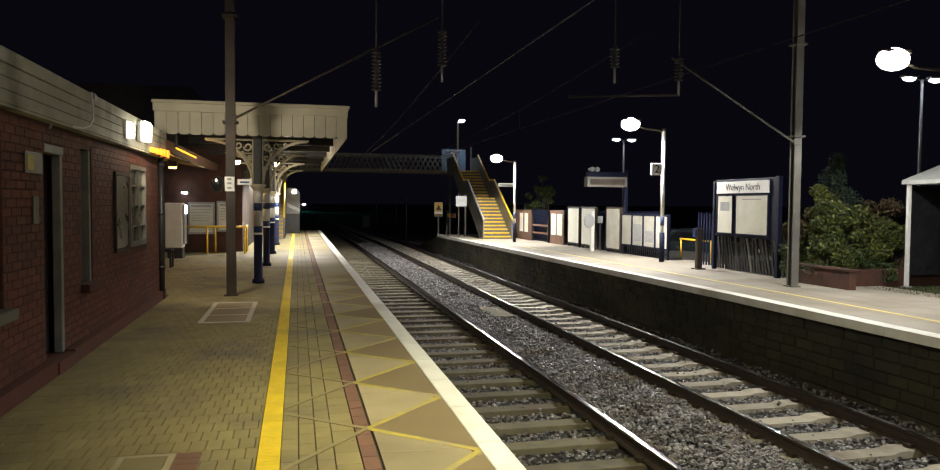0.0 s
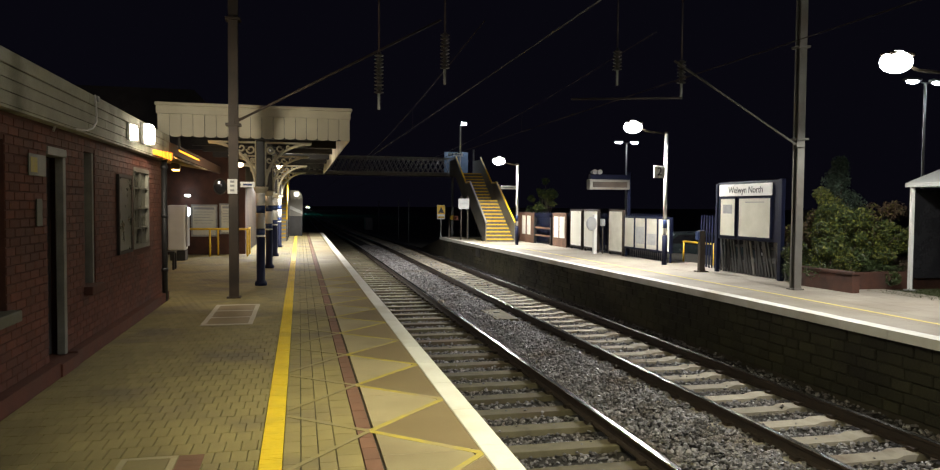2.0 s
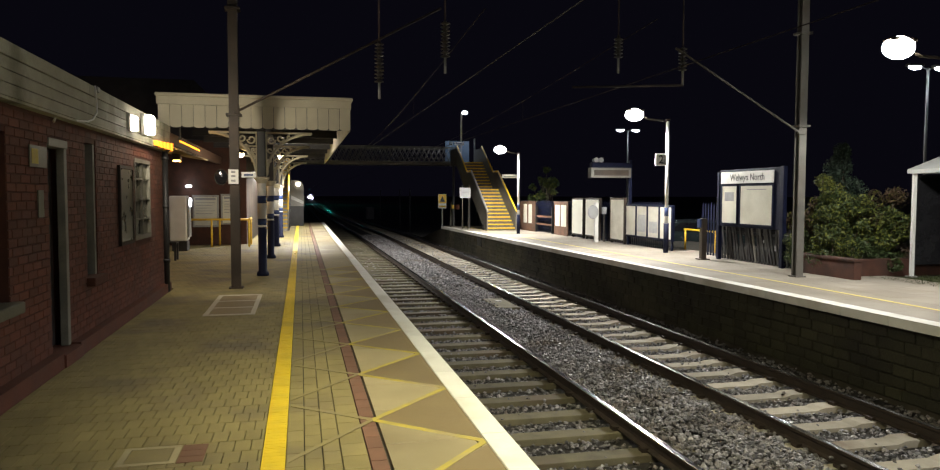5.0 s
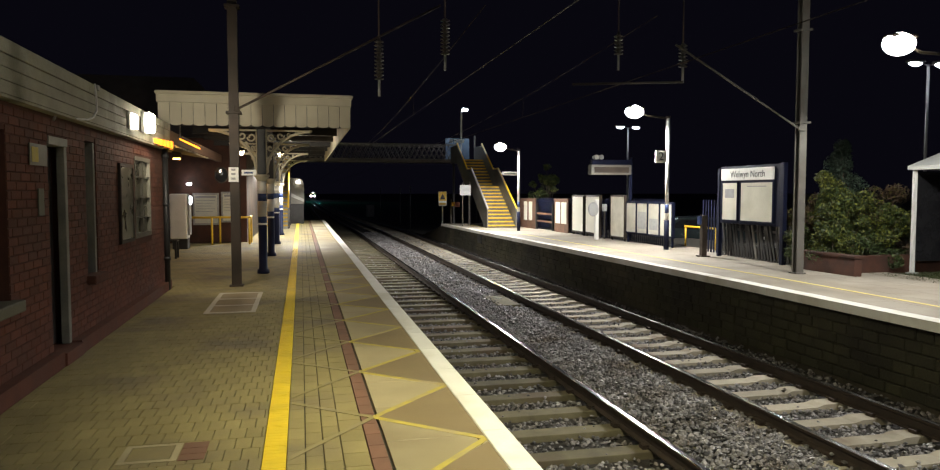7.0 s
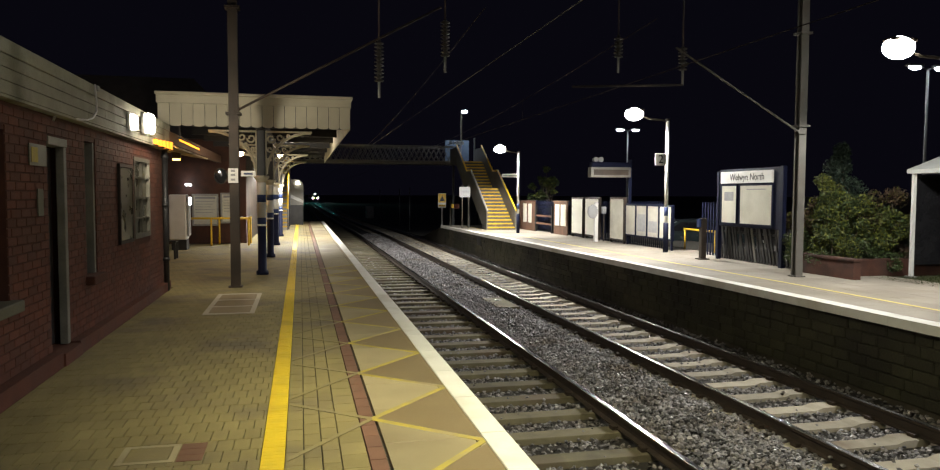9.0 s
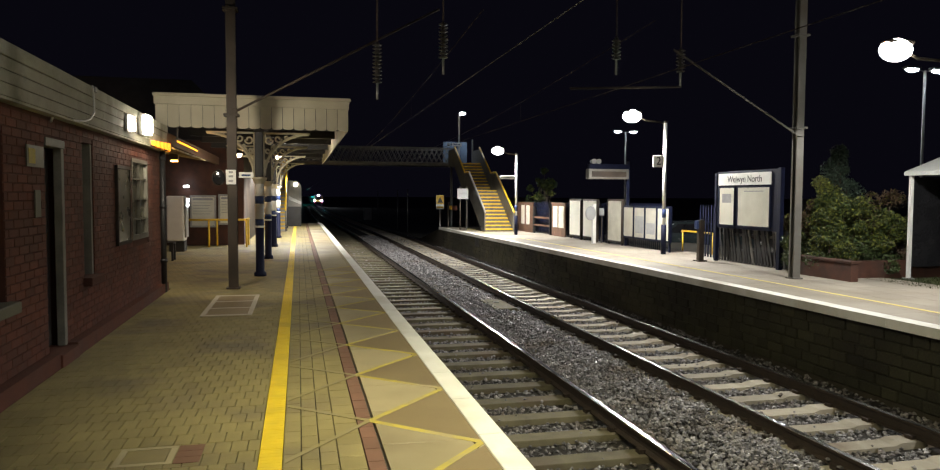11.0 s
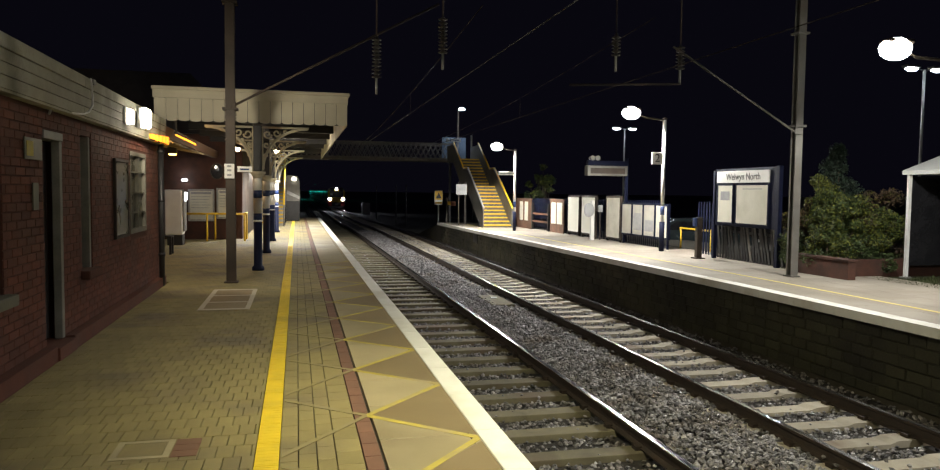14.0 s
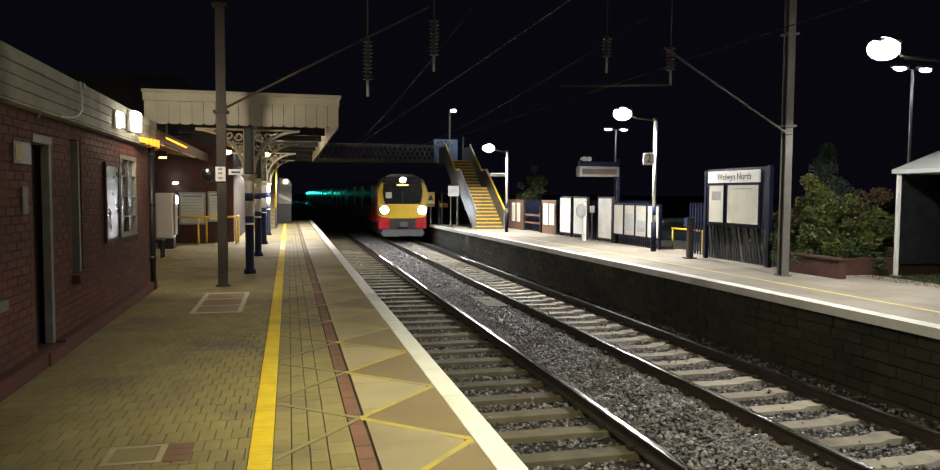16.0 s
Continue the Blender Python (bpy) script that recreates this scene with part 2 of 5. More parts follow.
    "train_light": glow("train_headlight", (0.84, 0.91, 1.0), 380),
    "train_top_light": glow("train_top_light", (0.95, 0.97, 1.0), 160),
    "destination": glow("train_destination_board", (1.0, 0.6, 0.1), 3),
    "green_lens": glow("green_signal_lens", (0.03, 1.0, 0.72), 1600),
}


# ---- building blocks ----
def bx(bm, x0, x1, y0, y1, z0, z1):
    v = [bm.verts.new(p) for p in ((x0, y0, z0), (x1, y0, z0), (x1, y1, z0), (x0, y1, z0), (x0, y0, z1), (x1, y0, z1), (x1, y1, z1), (x0, y1, z1))]
    for f in ((0, 3, 2, 1), (4, 5, 6, 7), (0, 1, 5, 4), (1, 2, 6, 5), (2, 3, 7, 6), (3, 0, 4, 7)):
        bm.faces.new([v[i] for i in f])
    return v


def bxb(bm, x0, x1, y0, y1, z0, z1, r=0.01):
    """A box with bevelled edges."""
    v = bx(bm, x0, x1, y0, y1, z0, z1)
    edges = {e for k in v for e in k.link_edges}
    bmesh.ops.bevel(bm, geom=list(edges), offset=r, segments=2, affect="EDGES", profile=0.5)


def tube(bm, a, b, r, seg=10, r2=None, caps=True):
    a, b = Vector(a), Vector(b)
    q = (b - a).to_track_quat("Z", "Y").to_matrix()
    r2 = r if r2 is None else r2
    ring = [[bm.verts.new(p + q @ Vector((k * math.cos(i * math.tau / seg), k * math.sin(i * math.tau / seg), 0))) for i in range(seg)] for p, k in ((a, r), (b, r2))]
    for i in range(seg):
        j = (i + 1) % seg
        f = bm.faces.new((ring[0][i], ring[0][j], ring[1][j], ring[1][i]))
        f.smooth = True
    if caps:
        bm.faces.new(ring[0][::-1])
        bm.faces.new(ring[1])


def pipe(bm, pts, r, seg=8):
    """A bent tube through the points, in one piece."""
    pts = [Vector(p) for p in pts]
    rings, n = [], None
    for i, p in enumerate(pts):
        t = (pts[min(i + 1, len(pts) - 1)] - pts[max(i - 1, 0)]).normalized()
        n = t.orthogonal() if n is None else n - t * n.dot(t)
        n.normalize()
        u = t.cross(n)
        rings.append([bm.verts.new(p + r * (n * math.cos(k * math.tau / seg) + u * math.sin(k * math.tau / seg))) for k in range(seg)])
    for a, b in zip(rings, rings[1:]):
        for k in range(seg):
            j = (k + 1) % seg
            bm.faces.new((a[k], a[j], b[j], b[k])).smooth = True
    bm.faces.new(rings[0][::-1])
    bm.faces.new(rings[-1])


def lathe(bm, x, y, profile, seg=16):
    """A turned body about a vertical axis; profile: (radius, z)."""
    rings = [[bm.verts.new((x + r * math.cos(i * math.tau / seg), y + r * math.sin(i * math.tau / seg), z)) for i in range(seg)] for r, z in profile]
    for lo, hi in zip(rings, rings[1:]):
        for i in range(seg):
            j = (i + 1) % seg
            bm.faces.new((lo[i], lo[j], hi[j], hi[i])).smooth = True
    bm.faces.new(rings[0][::-1])
    bm.faces.new(rings[-1])


def prism(bm, pts, axis, a, b):
    """A flat outline, given in the two axes other than axis, drawn out from a to b."""
    def put(p, k):
        return {"x": (k, p[0], p[1]), "y": (p[0], k, p[1]), "z": (p[0], p[1], k)}[axis]
    lo, hi = [bm.verts.new(put(p, a)) for p in pts], [bm.verts.new(put(p, b)) for p in pts]
    for i in range(len(pts)):
        j = (i + 1) % len(pts)
        bm.faces.new((lo[i], lo[j], hi[j], hi[i]))
    bm.faces.new(lo[::-1])
    bm.faces.new(hi)


def thing(name, label, category, at=(0, 0, 0), group="", kind=""):
    ob = new(name)
    ob.location = at
    ob.empty_display_size = 0.1
    return tagged(ob, label, category, group, kind)


def mesh_of(name, bm, material):
    bmesh.ops.recalc_face_normals(bm, faces=bm.faces)
    me = bpy.data.meshes.new(name)
    bm.to_mesh(me)
    bm.free()
    me.materials.append(material)
    return me


def part(name, bm, material, parent=None, label=""):
    """One mesh object, modelled in the world's coordinates, under a thing or a part."""
    ob = new(name, mesh_of(name, bm, M[material]))
    if parent is not None:
        ob.parent = parent
        if parent.type == "EMPTY":
            ob.matrix_parent_inverse = Matrix.Translation(-parent.location)
    return tagged(ob, label)


def boxes(name, material, parent, *lots, r=0.0, label=""):
    bm = bmesh.new()
    for b in lots:
        bxb(bm, *b, r) if r else bx(bm, *b)
    return part(name, bm, material, parent, label)


def tubes(name, material, parent, *lots, label=""):
    bm = bmesh.new()
    for b in lots:
        tube(bm, *b)
    return part(name, bm, material, parent, label)


def setting(name, label, category, material, *lots):
    return tagged(boxes(name, material, None, *lots), label, category, kind="structure")


def writing(text, size, m, material, parent, name="lettering"):
    """Raised letters from the built-in font as a mesh part."""
    cu = bpy.data.curves.new(name, "FONT")
    cu.body, cu.size, cu.align_x, cu.align_y, cu.extrude = text, size, "CENTER", "CENTER", 0.002
    ob = bpy.data.objects.new(name, cu)
    scene.collection.objects.link(ob)
    me = bpy.data.meshes.new_from_object(ob.evaluated_get(bpy.context.evaluated_depsgraph_get()))
    bpy.data.objects.remove(ob)
    me.transform(m)
    me.materials.clear()
    me.materials.append(M[material])
    ob = new(name, me)
    ob.parent = parent
    if parent.type == "EMPTY":
        ob.matrix_parent_inverse = Matrix.Translation(-parent.location)
    return ob


# ---- ground, tracks, platforms ----
RAIL = -0.93                       # top of the rails
BED = RAIL - 0.2                   # top of the ballast
NEAR = (2.11, 3.62)               # rail heads of the two tracks
FAR = (5.31, 6.83)


FALL = [(50.0, 0.0), (75.0, -0.24), (120.0, -0.46), (200.0, -0.6)]   # how the line falls away past the station


def drop(y):
    for (a, p), (b, q) in zip(FALL, FALL[1:]):
        if y < b:
            return p + (q - p) * max(0.0, y - a) / (b - a)
    return FALL[-1][1]


def graded(bm):
    """Bends a long body down along the falling line."""
    for y, _ in FALL:
        bmesh.ops.bisect_plane(bm, geom=list(bm.verts) + list(bm.edges) + list(bm.faces), plane_co=(0, y, 0), plane_no=(0, 1, 0))
    for v in bm.verts:
        v.co.z += drop(v.co.y)


def ground():
    bm = bmesh.new()
    bx(bm, -3000, 3000, -200, 4000, BED - 0.5, BED - 0.16)
    graded(bm)
    tagged(part("ground", bm, "ground"), "dark earth beside the railway at night", "ground", kind="structure")
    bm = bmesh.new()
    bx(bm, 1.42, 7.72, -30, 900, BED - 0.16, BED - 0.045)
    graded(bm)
    tagged(part("ballast_bed", bm, "ballast_bed"), "bed under the grey ballast, near-black for shade between stones", "ballast", kind="structure")


def rail(x, y0, y1, parent):
    pts = [(-0.07, -0.16), (0.07, -0.16), (0.07, -0.145), (0.012, -0.13), (0.012, -0.05), (0.036, -0.035), (0.036, -0.006), (-0.036, -0.006), (-0.036, -0.035), (-0.012, -0.05), (-0.012, -0.13), (-0.07, -0.145)]
    bm = bmesh.new()
    prism(bm, [(x + a, RAIL + b) for a, b in pts], "y", y0, y1)
    graded(bm)
    web = part("rail", bm, "rail_side", parent)
    bm = bmesh.new()
    prism(bm, [(x - 0.036, RAIL - 0.006), (x + 0.036, RAIL - 0.006), (x + 0.033, RAIL - 0.001), (x + 0.02, RAIL), (x - 0.02, RAIL), (x - 0.033, RAIL - 0.001)], "y", y0, y1)
    graded(bm)
    part("rail_head", bm, "rail_head", web, "polished running surface")


def track(name, xs, first, pitch, concrete):
    t = thing(name, "railway track on pale concrete sleepers in grey ballast", "railway track", ((xs[0] + xs[1]) / 2, 0, BED), kind="structure")
    for x in xs:
        rail(x, -30, 800, t)
    c = (xs[0] + xs[1]) / 2
    bm = bmesh.new()
    if concrete == "sleeper_dim_dirty":
        bxb(bm, -1.25, 1.25, -0.125, 0.125, -0.2, 0.02, 0.008)
    else:
        prism(bm, [(-1.25, -0.2), (1.25, -0.2), (1.25, 0.0), (1.22, 0.025), (0.45, 0.025), (0.35, -0.005), (-0.35, -0.005), (-0.45, 0.025), (-1.22, 0.025), (-1.25, 0.0)], "y", -0.125, 0.125)
    me = mesh_of("sleeper", bm, M[concrete])
    far = bmesh.new()
    y = first - pitch * 14
    k = 0
    while y < 260:
        if 2.5 < y < 75:
            ob = new("sleeper", me)
            ob.parent = t
            ob.matrix_parent_inverse = Matrix.Translation(-t.location)
            ob.location = (c + random.uniform(-0.015, 0.015), y, BED + 0.01 + drop(y))
            ob.rotation_euler = (0, 0, random.uniform(-0.006, 0.006))
        else:
            bx(far, c - 1.25, c + 1.25, y - 0.125, y + 0.125, BED - 0.15 + drop(y), BED + 0.03 + drop(y))
        y += pitch
        k += 1
    tagged(part("far_sleepers", far, concrete, t), kind="stuff")
    clips = bmesh.new()
    for x in xs:
        y = first - pitch * 8
        while y < 60:
            if y > 3:
                bx(clips, x - 0.12, x - 0.05, y - 0.05, y + 0.05, BED + 0.03, BED + 0.075)
                bx(clips, x + 0.05, x + 0.12, y - 0.05, y + 0.05, BED + 0.03, BED + 0.075)
            y += pitch
    tagged(part("rail_clips", clips, "rail_side", t), kind="stuff")


def ballast():
    """Loose stones, small faceted lumps, thicker between the tracks."""
    rng = np.random.default_rng(4)
    base = np.array([(0, 0, 1), (1, 0, 0.1), (0.2, 0.95, 0), (-0.9, 0.4, 0.1), (-0.6, -0.8, 0), (0.5, -0.85, 0.1), (0, 0, -0.9)], float)
    faces0 = [(0, 1, 2), (0, 2, 3), (0, 3, 4), (0, 4, 5), (0, 5, 1), (6, 2, 1), (6, 3, 2), (6, 4, 3), (6, 5, 4), (6, 1, 5)]
    verts, faces = [], []
    zones = [(3.69, 5.24, 3.2, 20, 640, 0.055, 0.035), (3.69, 5.24, 20, 50, 170, 0.05, 0.048), (5.38, 6.76, 3.5, 24, 330, 0.0, 0.034), (5.38, 6.76, 24, 50, 90, 0.0, 0.05),
             (2.18, 3.55, 3.2, 22, 300, -0.01, 0.034), (2.18, 3.55, 22, 45, 70, -0.01, 0.05), (1.42, 2.04, 3.2, 24, 160, -0.01, 0.035), (6.9, 7.72, 5, 40, 150, 0.0, 0.04),
             (3.69, 5.24, -5, 3.2, 90, 0.05, 0.045), (5.38, 7.7, -5, 3.5, 60, 0.0, 0.045), (1.42, 3.55, -5, 3.2, 60, -0.01, 0.045)]
    for x0, x1, y0, y1, density, lift, size in zones:
        n = int((x1 - x0) * (y1 - y0) * density)
        for _ in range(n):
            x, y = rng.uniform(x0, x1), rng.uniform(y0, y1)
            p = 0.75 if x < 4.4 else 0.655
            y9 = 7.87 if x < 4.4 else 7.545
            on = abs(((y - y9 + p / 2) % p) - p / 2) < 0.14 and (1.6 < x < 3.78 or 5.1 < x < 7.32)
            if on and rng.random() > 0.03:
                continue
            s = size * rng.uniform(0.55, 1.15)
            v = base * rng.uniform(0.7, 1.25, (7, 1)) * np.array([1, rng.uniform(0.6, 1.0), rng.uniform(0.55, 0.9)]) * s
            a, b = rng.uniform(0, 6.28), rng.uniform(-0.7, 0.7)
            ca, sa, cb, sb = math.cos(a), math.sin(a), math.cos(b), math.sin(b)
            v = v @ np.array([[ca, sa, 0], [-sa, ca, 0], [0, 0, 1]]) @ np.array([[1, 0, 0], [0, cb, sb], [0, -sb, cb]])
            hump = 0.06 * math.exp(-((x - 4.46) / 0.45) ** 2)
            k = len(verts)
            verts.extend((v + (x, y, BED - 0.02 + lift + hump + rng.uniform(-0.02, 0.02) + (0.05 if on else 0))).tolist())
            faces.extend([(k + p, k + q, k + r) for p, q, r in faces0])
    me = bpy.data.meshes.new("ballast_stones")
    me.from_pydata(verts, [], faces)
    me.materials.append(M["ballast"])
    tagged(new("ballast_stones", me), "loose grey ballast stones between and beside the rails", "ballast", kind="stuff")
    # shoulder under the stones, in the same shade-dark bed colour
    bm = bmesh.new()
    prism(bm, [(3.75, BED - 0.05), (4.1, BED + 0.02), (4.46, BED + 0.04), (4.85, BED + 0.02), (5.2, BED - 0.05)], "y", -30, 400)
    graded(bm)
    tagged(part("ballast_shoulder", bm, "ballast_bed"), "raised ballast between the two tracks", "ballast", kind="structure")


P1_EDGE, P1_END = 1.365, 45.0


def far_edge(y):
    """Height of the far platform's top; it falls gently away along the line."""
    return 0.02 - 0.004 * max(0.0, y - 12)


def platforms():
    """Both platform bodies; the paving is laid on them in pieces further down."""
    setting("platform_near", "brick-faced platform body under the paving", "platform", "joint", (-12, 1.36, -12, P1_END, BED - 0.1, -0.03))
    bm = bmesh.new()
    prism(bm, [(-30, BED - 0.1), (P1_END + 12, BED - 0.1), (P1_END + 3, BED), (40.5, far_edge(40.5) - 0.03), (12, -0.01), (-30, -0.01)], "x", 7.80, 14.2)
    tagged(part("platform_far", bm, "joint"), "far platform body, old stone under the paving", "platform", kind="structure")
    # white-painted coping of both platforms
    bm = bmesh.new()
    y = -6.0
    while y < P1_END:
        bxb(bm, 1.182, P1_EDGE, y + 0.003, min(y + 0.9, P1_END) - 0.003, -0.09, 0.004, 0.008)
        y += 0.9
    tagged(part("coping_near", bm, "white_line"), "white-painted concrete platform edge", "platform edge", kind="structure")
    bm = bmesh.new()
    y = 2.0
    while y < 40.5:
        z0, z1 = far_edge(y), far_edge(y + 0.9)
        v = bx(bm, 7.66, 7.92, y + 0.004, y + 0.896, -0.15, 0)
        for k in v:
            k.co.z = (z0 if k.co.y < y + 0.4 else z1) + (0.0 if k.co.z > -0.1 else -0.13)
        y += 0.9
    tagged(part("coping_far", bm, "white_line"), "white-painted stone coping of the far platform", "platform edge", kind="structure")
    # yellow safety line of the near platform
    bm = bmesh.new()
    y = -6.0
    while y < P1_END:
        bxb(bm, -0.25, -0.108, y + 0.002, min(y + 0.4, P1_END) - 0.002, -0.03, 0.004, 0.004)
        y += 0.4
    y = 3.0
    while y < 22:
        bx(bm, -0.243, -0.115, y, y + 0.012, 0.0035, 0.0052)
        y += 0.057
    tagged(part("yellow_line", bm, "yellow_line"), "yellow-painted ribbed safety line along the platform", "safety line", kind="structure")


def far_paving():
    """Pale slabs of the far platform and its thin yellow line."""
    t = thing("paving_far", "pale worn paving slabs of the far platform", "paving", (9, 20, 0), kind="structure")
    bm = bmesh.new()
    for i, x in enumerate((7.925, 8.53, 9.135, 9.74, 10.345, 10.95)):
        y = 2.0 + 0.3 * (i % 2)
        while y < 40.5:
            z0, z1 = far_edge(y), far_edge(y + 0.6)
            for k in bx(bm, x, x + 0.6, y, y + 0.596, -0.04, 0):
                k.co.z += z0 if k.co.y < y + 0.3 else z1
            y += 0.6
    tagged(part("slabs", bm, "slab2", t), kind="stuff")
    bm = bmesh.new()
    y = 2.0
    while y < 40:
        for k in bx(bm, 8.70, 8.79, y, y + 1.0, 0.001, 0.004):
            k.co.z += far_edge(k.co.y)
        y += 1.0
    part("yellow_strip", bm, "pale_yellow", t, "thin yellow safety line")


# ---- station office, near platform ----
OPENINGS = [(5.55, 6.5, 0.76, 2.12), (7.5, 8.05, 0.13, 2.14), (8.7, 9.12, 0.72, 2.19), (11.1, 12.2, 0.98, 2.14)]


def wall_lots():
    """The office wall as blocks round its openings."""
    lots, y = [], -6.0
    for a, b, lo, hi in OPENINGS:
        lots += [(-2.6, -2.27, y, a, 0, 2.42), (-2.6, -2.27, a, b, hi, 2.42)]
        if lo > 0.2:
            lots.append((-2.6, -2.27, a, b, 0, lo))
        y = b
    return lots + [(-2.6, -2.27, y, 13.35, 0, 2.42)]


def office():
    setting("wall_office", "red brick wall of the station office", "wall", "mortar", *wall_lots())
    setting("wall_office_end", "brick end wall of the station office", "wall", "brick", (-7.0, -2.6, 13.1, 13.35, 0, 2.42))
    setting("plinth", "worn red rendered plinth at the foot of the office wall", "plinth", "brick", (-2.27, -2.17, -6, 7.5, -0.02, 0.14), (-2.27, -2.17, 8.05, 13.38, -0.02, 0.14), (-2.6, -2.15, 7.5, 8.05, -0.02, 0.12))
    setting("office_interior", "dark inside wall of the office", "wall", "black", (-3.6, -3.5, -6, 13.1, 0, 2.42))
    setting("office_roof", "flat felt roof of the station office", "roof", "roof", (-7.0, -2.3, -6, 13.4, 2.62, 2.72))
    # boarded fascia over the wall
    t = thing("fascia", "weathered pale timber fascia boards over the brick wall", "fascia", (-2.2, 8, 2.4), kind="structure")
    for k, (lo, hi) in enumerate(((2.37, 2.468), (2.473, 2.568), (2.573, 2.668), (2.673, 2.785))):
        y = -6.0
        j = 0
        while y < 13.4:
            e = min(13.42, y + 3.1 + 0.7 * ((k + j) % 3))
            boxes("board", "fascia", t, (-2.27, -2.16 + 0.012 * (k == 3), y, e - 0.006, lo, hi), r=0.006)
            y, j = e, j + 1
    boxes("soffit", "fascia", t, (-2.275, -2.165, -6, 13.4, 2.345, 2.366))
    # door, windows
    d = thing("door_1", "dark recessed office door with a pale wooden frame", "door", (-2.4, 7.78, 0.12), kind="structure")
    boxes("leaf", "black", d, (-2.42, -2.38, 7.56, 7.97, 0.14, 2.06), r=0.006)
    boxes("jamb", "door_white", d, (-2.335, -2.258, 7.965, 8.048, 0.125, 2.13), r=0.008)
    boxes("jamb", "door_white", d, (-2.55, -2.30, 7.502, 7.56, 0.125, 2.13), r=0.008)
    boxes("lintel", "door_white", d, (-2.40, -2.25, 7.50, 8.06, 2.07, 2.15), r=0.008)
    for i, (a, b, lo, hi) in ((1, OPENINGS[0]), (2, OPENINGS[2])):
        w = thing("window_%d" % i, "dark sash window with a stone sill in the brick wall", "window", (-2.4, (a + b) / 2, lo), kind="structure")
        boxes("pane", "window", w, (-2.5, -2.49, a + 0.06, b - 0.06, lo + 0.06, hi - 0.06))
        boxes("window_frame", "door_white", w, (-2.52, -2.40 if i == 1 else -2.275, b - 0.07, b - 0.003, lo + 0.005, hi - 0.005), (-2.52, -2.46, a + 0.003, a + 0.06, lo + 0.005, hi - 0.005), (-2.52, -2.46, a + 0.06, b - 0.07, hi - 0.065, hi - 0.005), (-2.52, -2.46, a + 0.06, b - 0.07, (lo + hi) / 2 - 0.03, (lo + hi) / 2 + 0.03))
        boxes("window_sill", "dull_plate" if i == 1 else "mortar", w, (-2.5, -2.17, a - 0.06, b + 0.06, lo - 0.09, lo + 0.004), r=0.012)
    a, b, lo, hi = OPENINGS[3]
    w = thing("window_3", "white glazing-bar window of the brick office", "window", (-2.3, (a + b) / 2, lo), kind="structure")
    boxes("window_frame", "window_frame_paint", w, (-2.34, -2.255, a, a + 0.06, lo, hi), (-2.34, -2.255, b - 0.06, b, lo, hi), (-2.34, -2.255, a + 0.06, b - 0.06, hi - 0.06, hi), (-2.34, -2.255, a + 0.06, b - 0.06, lo, lo + 0.07))
    boxes("mullion", "window_frame_paint", w, (-2.33, -2.262, (a + b) / 2 - 0.015, (a + b) / 2 + 0.015, lo + 0.07, hi - 0.06))
    for k in range(1, 4):
        z = lo + (hi - lo) * k / 4
        boxes("glazing_bar", "window_frame_paint", w, (-2.33, -2.264, a + 0.06, b - 0.06, z - 0.011, z + 0.011))
    for k in range(4):
        for j in range(2):
            y0, z0 = a + 0.06 + j * (b - a - 0.12) / 2, lo + 0.07 + k * (hi - lo - 0.13) / 4
            boxes("pane", "blind", w, (-2.31, -2.304, y0 + 0.002, y0 + (b - a - 0.12) / 2 - 0.002, z0, z0 + (hi - lo - 0.13) / 4))
    # things on the wall
    n = thing("notice_board", "framed notice under glass on the brick wall", "notice board", (-2.25, 10.45, 1.0))
    boxes("frame", "steel", n, (-2.262, -2.225, 10.12, 10.16, 0.97, 2.0), (-2.262, -2.225, 10.84, 10.88, 0.97, 2.0), (-2.262, -2.225, 10.16, 10.84, 1.96, 2.0), (-2.262, -2.225, 10.16, 10.84, 0.97, 1.01))
    boxes("poster", "blind", n, (-2.25, -2.235, 10.165, 10.835, 1.015, 1.955))
    s = thing("wall_sign", "small faded warning plate on brick", "sign", (-2.25, 7.2, 1.88))
    boxes("plate", "dull_plate", s, (-2.254, -2.244, 6.98, 7.42, 1.86, 2.05), r=0.003)
    boxes("print", "zigzag", s, (-2.2435, -2.240, 7.02, 7.18, 1.89, 2.02), label="faded yellow panel")
    s = thing("wall_notice", "small white paper notice on brick", "sign", (-2.25, 7.3, 1.45))
    boxes("paper", "dull_plate", s, (-2.252, -2.242, 7.16, 7.3, 1.42, 1.66))
    p = thing("downpipe", "dark cast-iron downpipe at the corner of the office", "downpipe", (-2.2, 13.1, 0))
    tubes("pipe", "black", p, ((-2.19, 13.1, 0.0), (-2.19, 13.1, 2.35), 0.045, 10))
    for z in (0.5, 1.4, 2.2):
        tubes("collar", "black", p, ((-2.19, 13.1, z), (-2.19, 13.1, z + 0.06), 0.056, 10))
    f = thing("floodlight", "glowing bulkhead floodlight on the fascia", "lamp", (-2.15, 11.5, 2.6))
    boxes("housing", "white_paint", f, (-2.148, -2.09, 11.02, 11.32, 2.45, 2.75), r=0.02)
    boxes("lens", "bulb_flood", f, (-2.09, -2.0, 11.0, 11.3, 2.46, 2.74), r=0.04, label="glowing lens")
    f = thing("floodlight", "second small glowing bulkhead lamp on the fascia", "lamp", (-2.15, 10.6, 2.55))
    boxes("housing", "white_paint", f, (-2.148, -2.11, 10.2, 10.45, 2.43, 2.66), r=0.015)
    boxes("lens", "bulb_flood", f, (-2.11, -2.06, 10.21, 10.44, 2.45, 2.64), r=0.022, label="glowing lens")
    # lit end of the fascia's bottom board, made as a row of glowing ribs
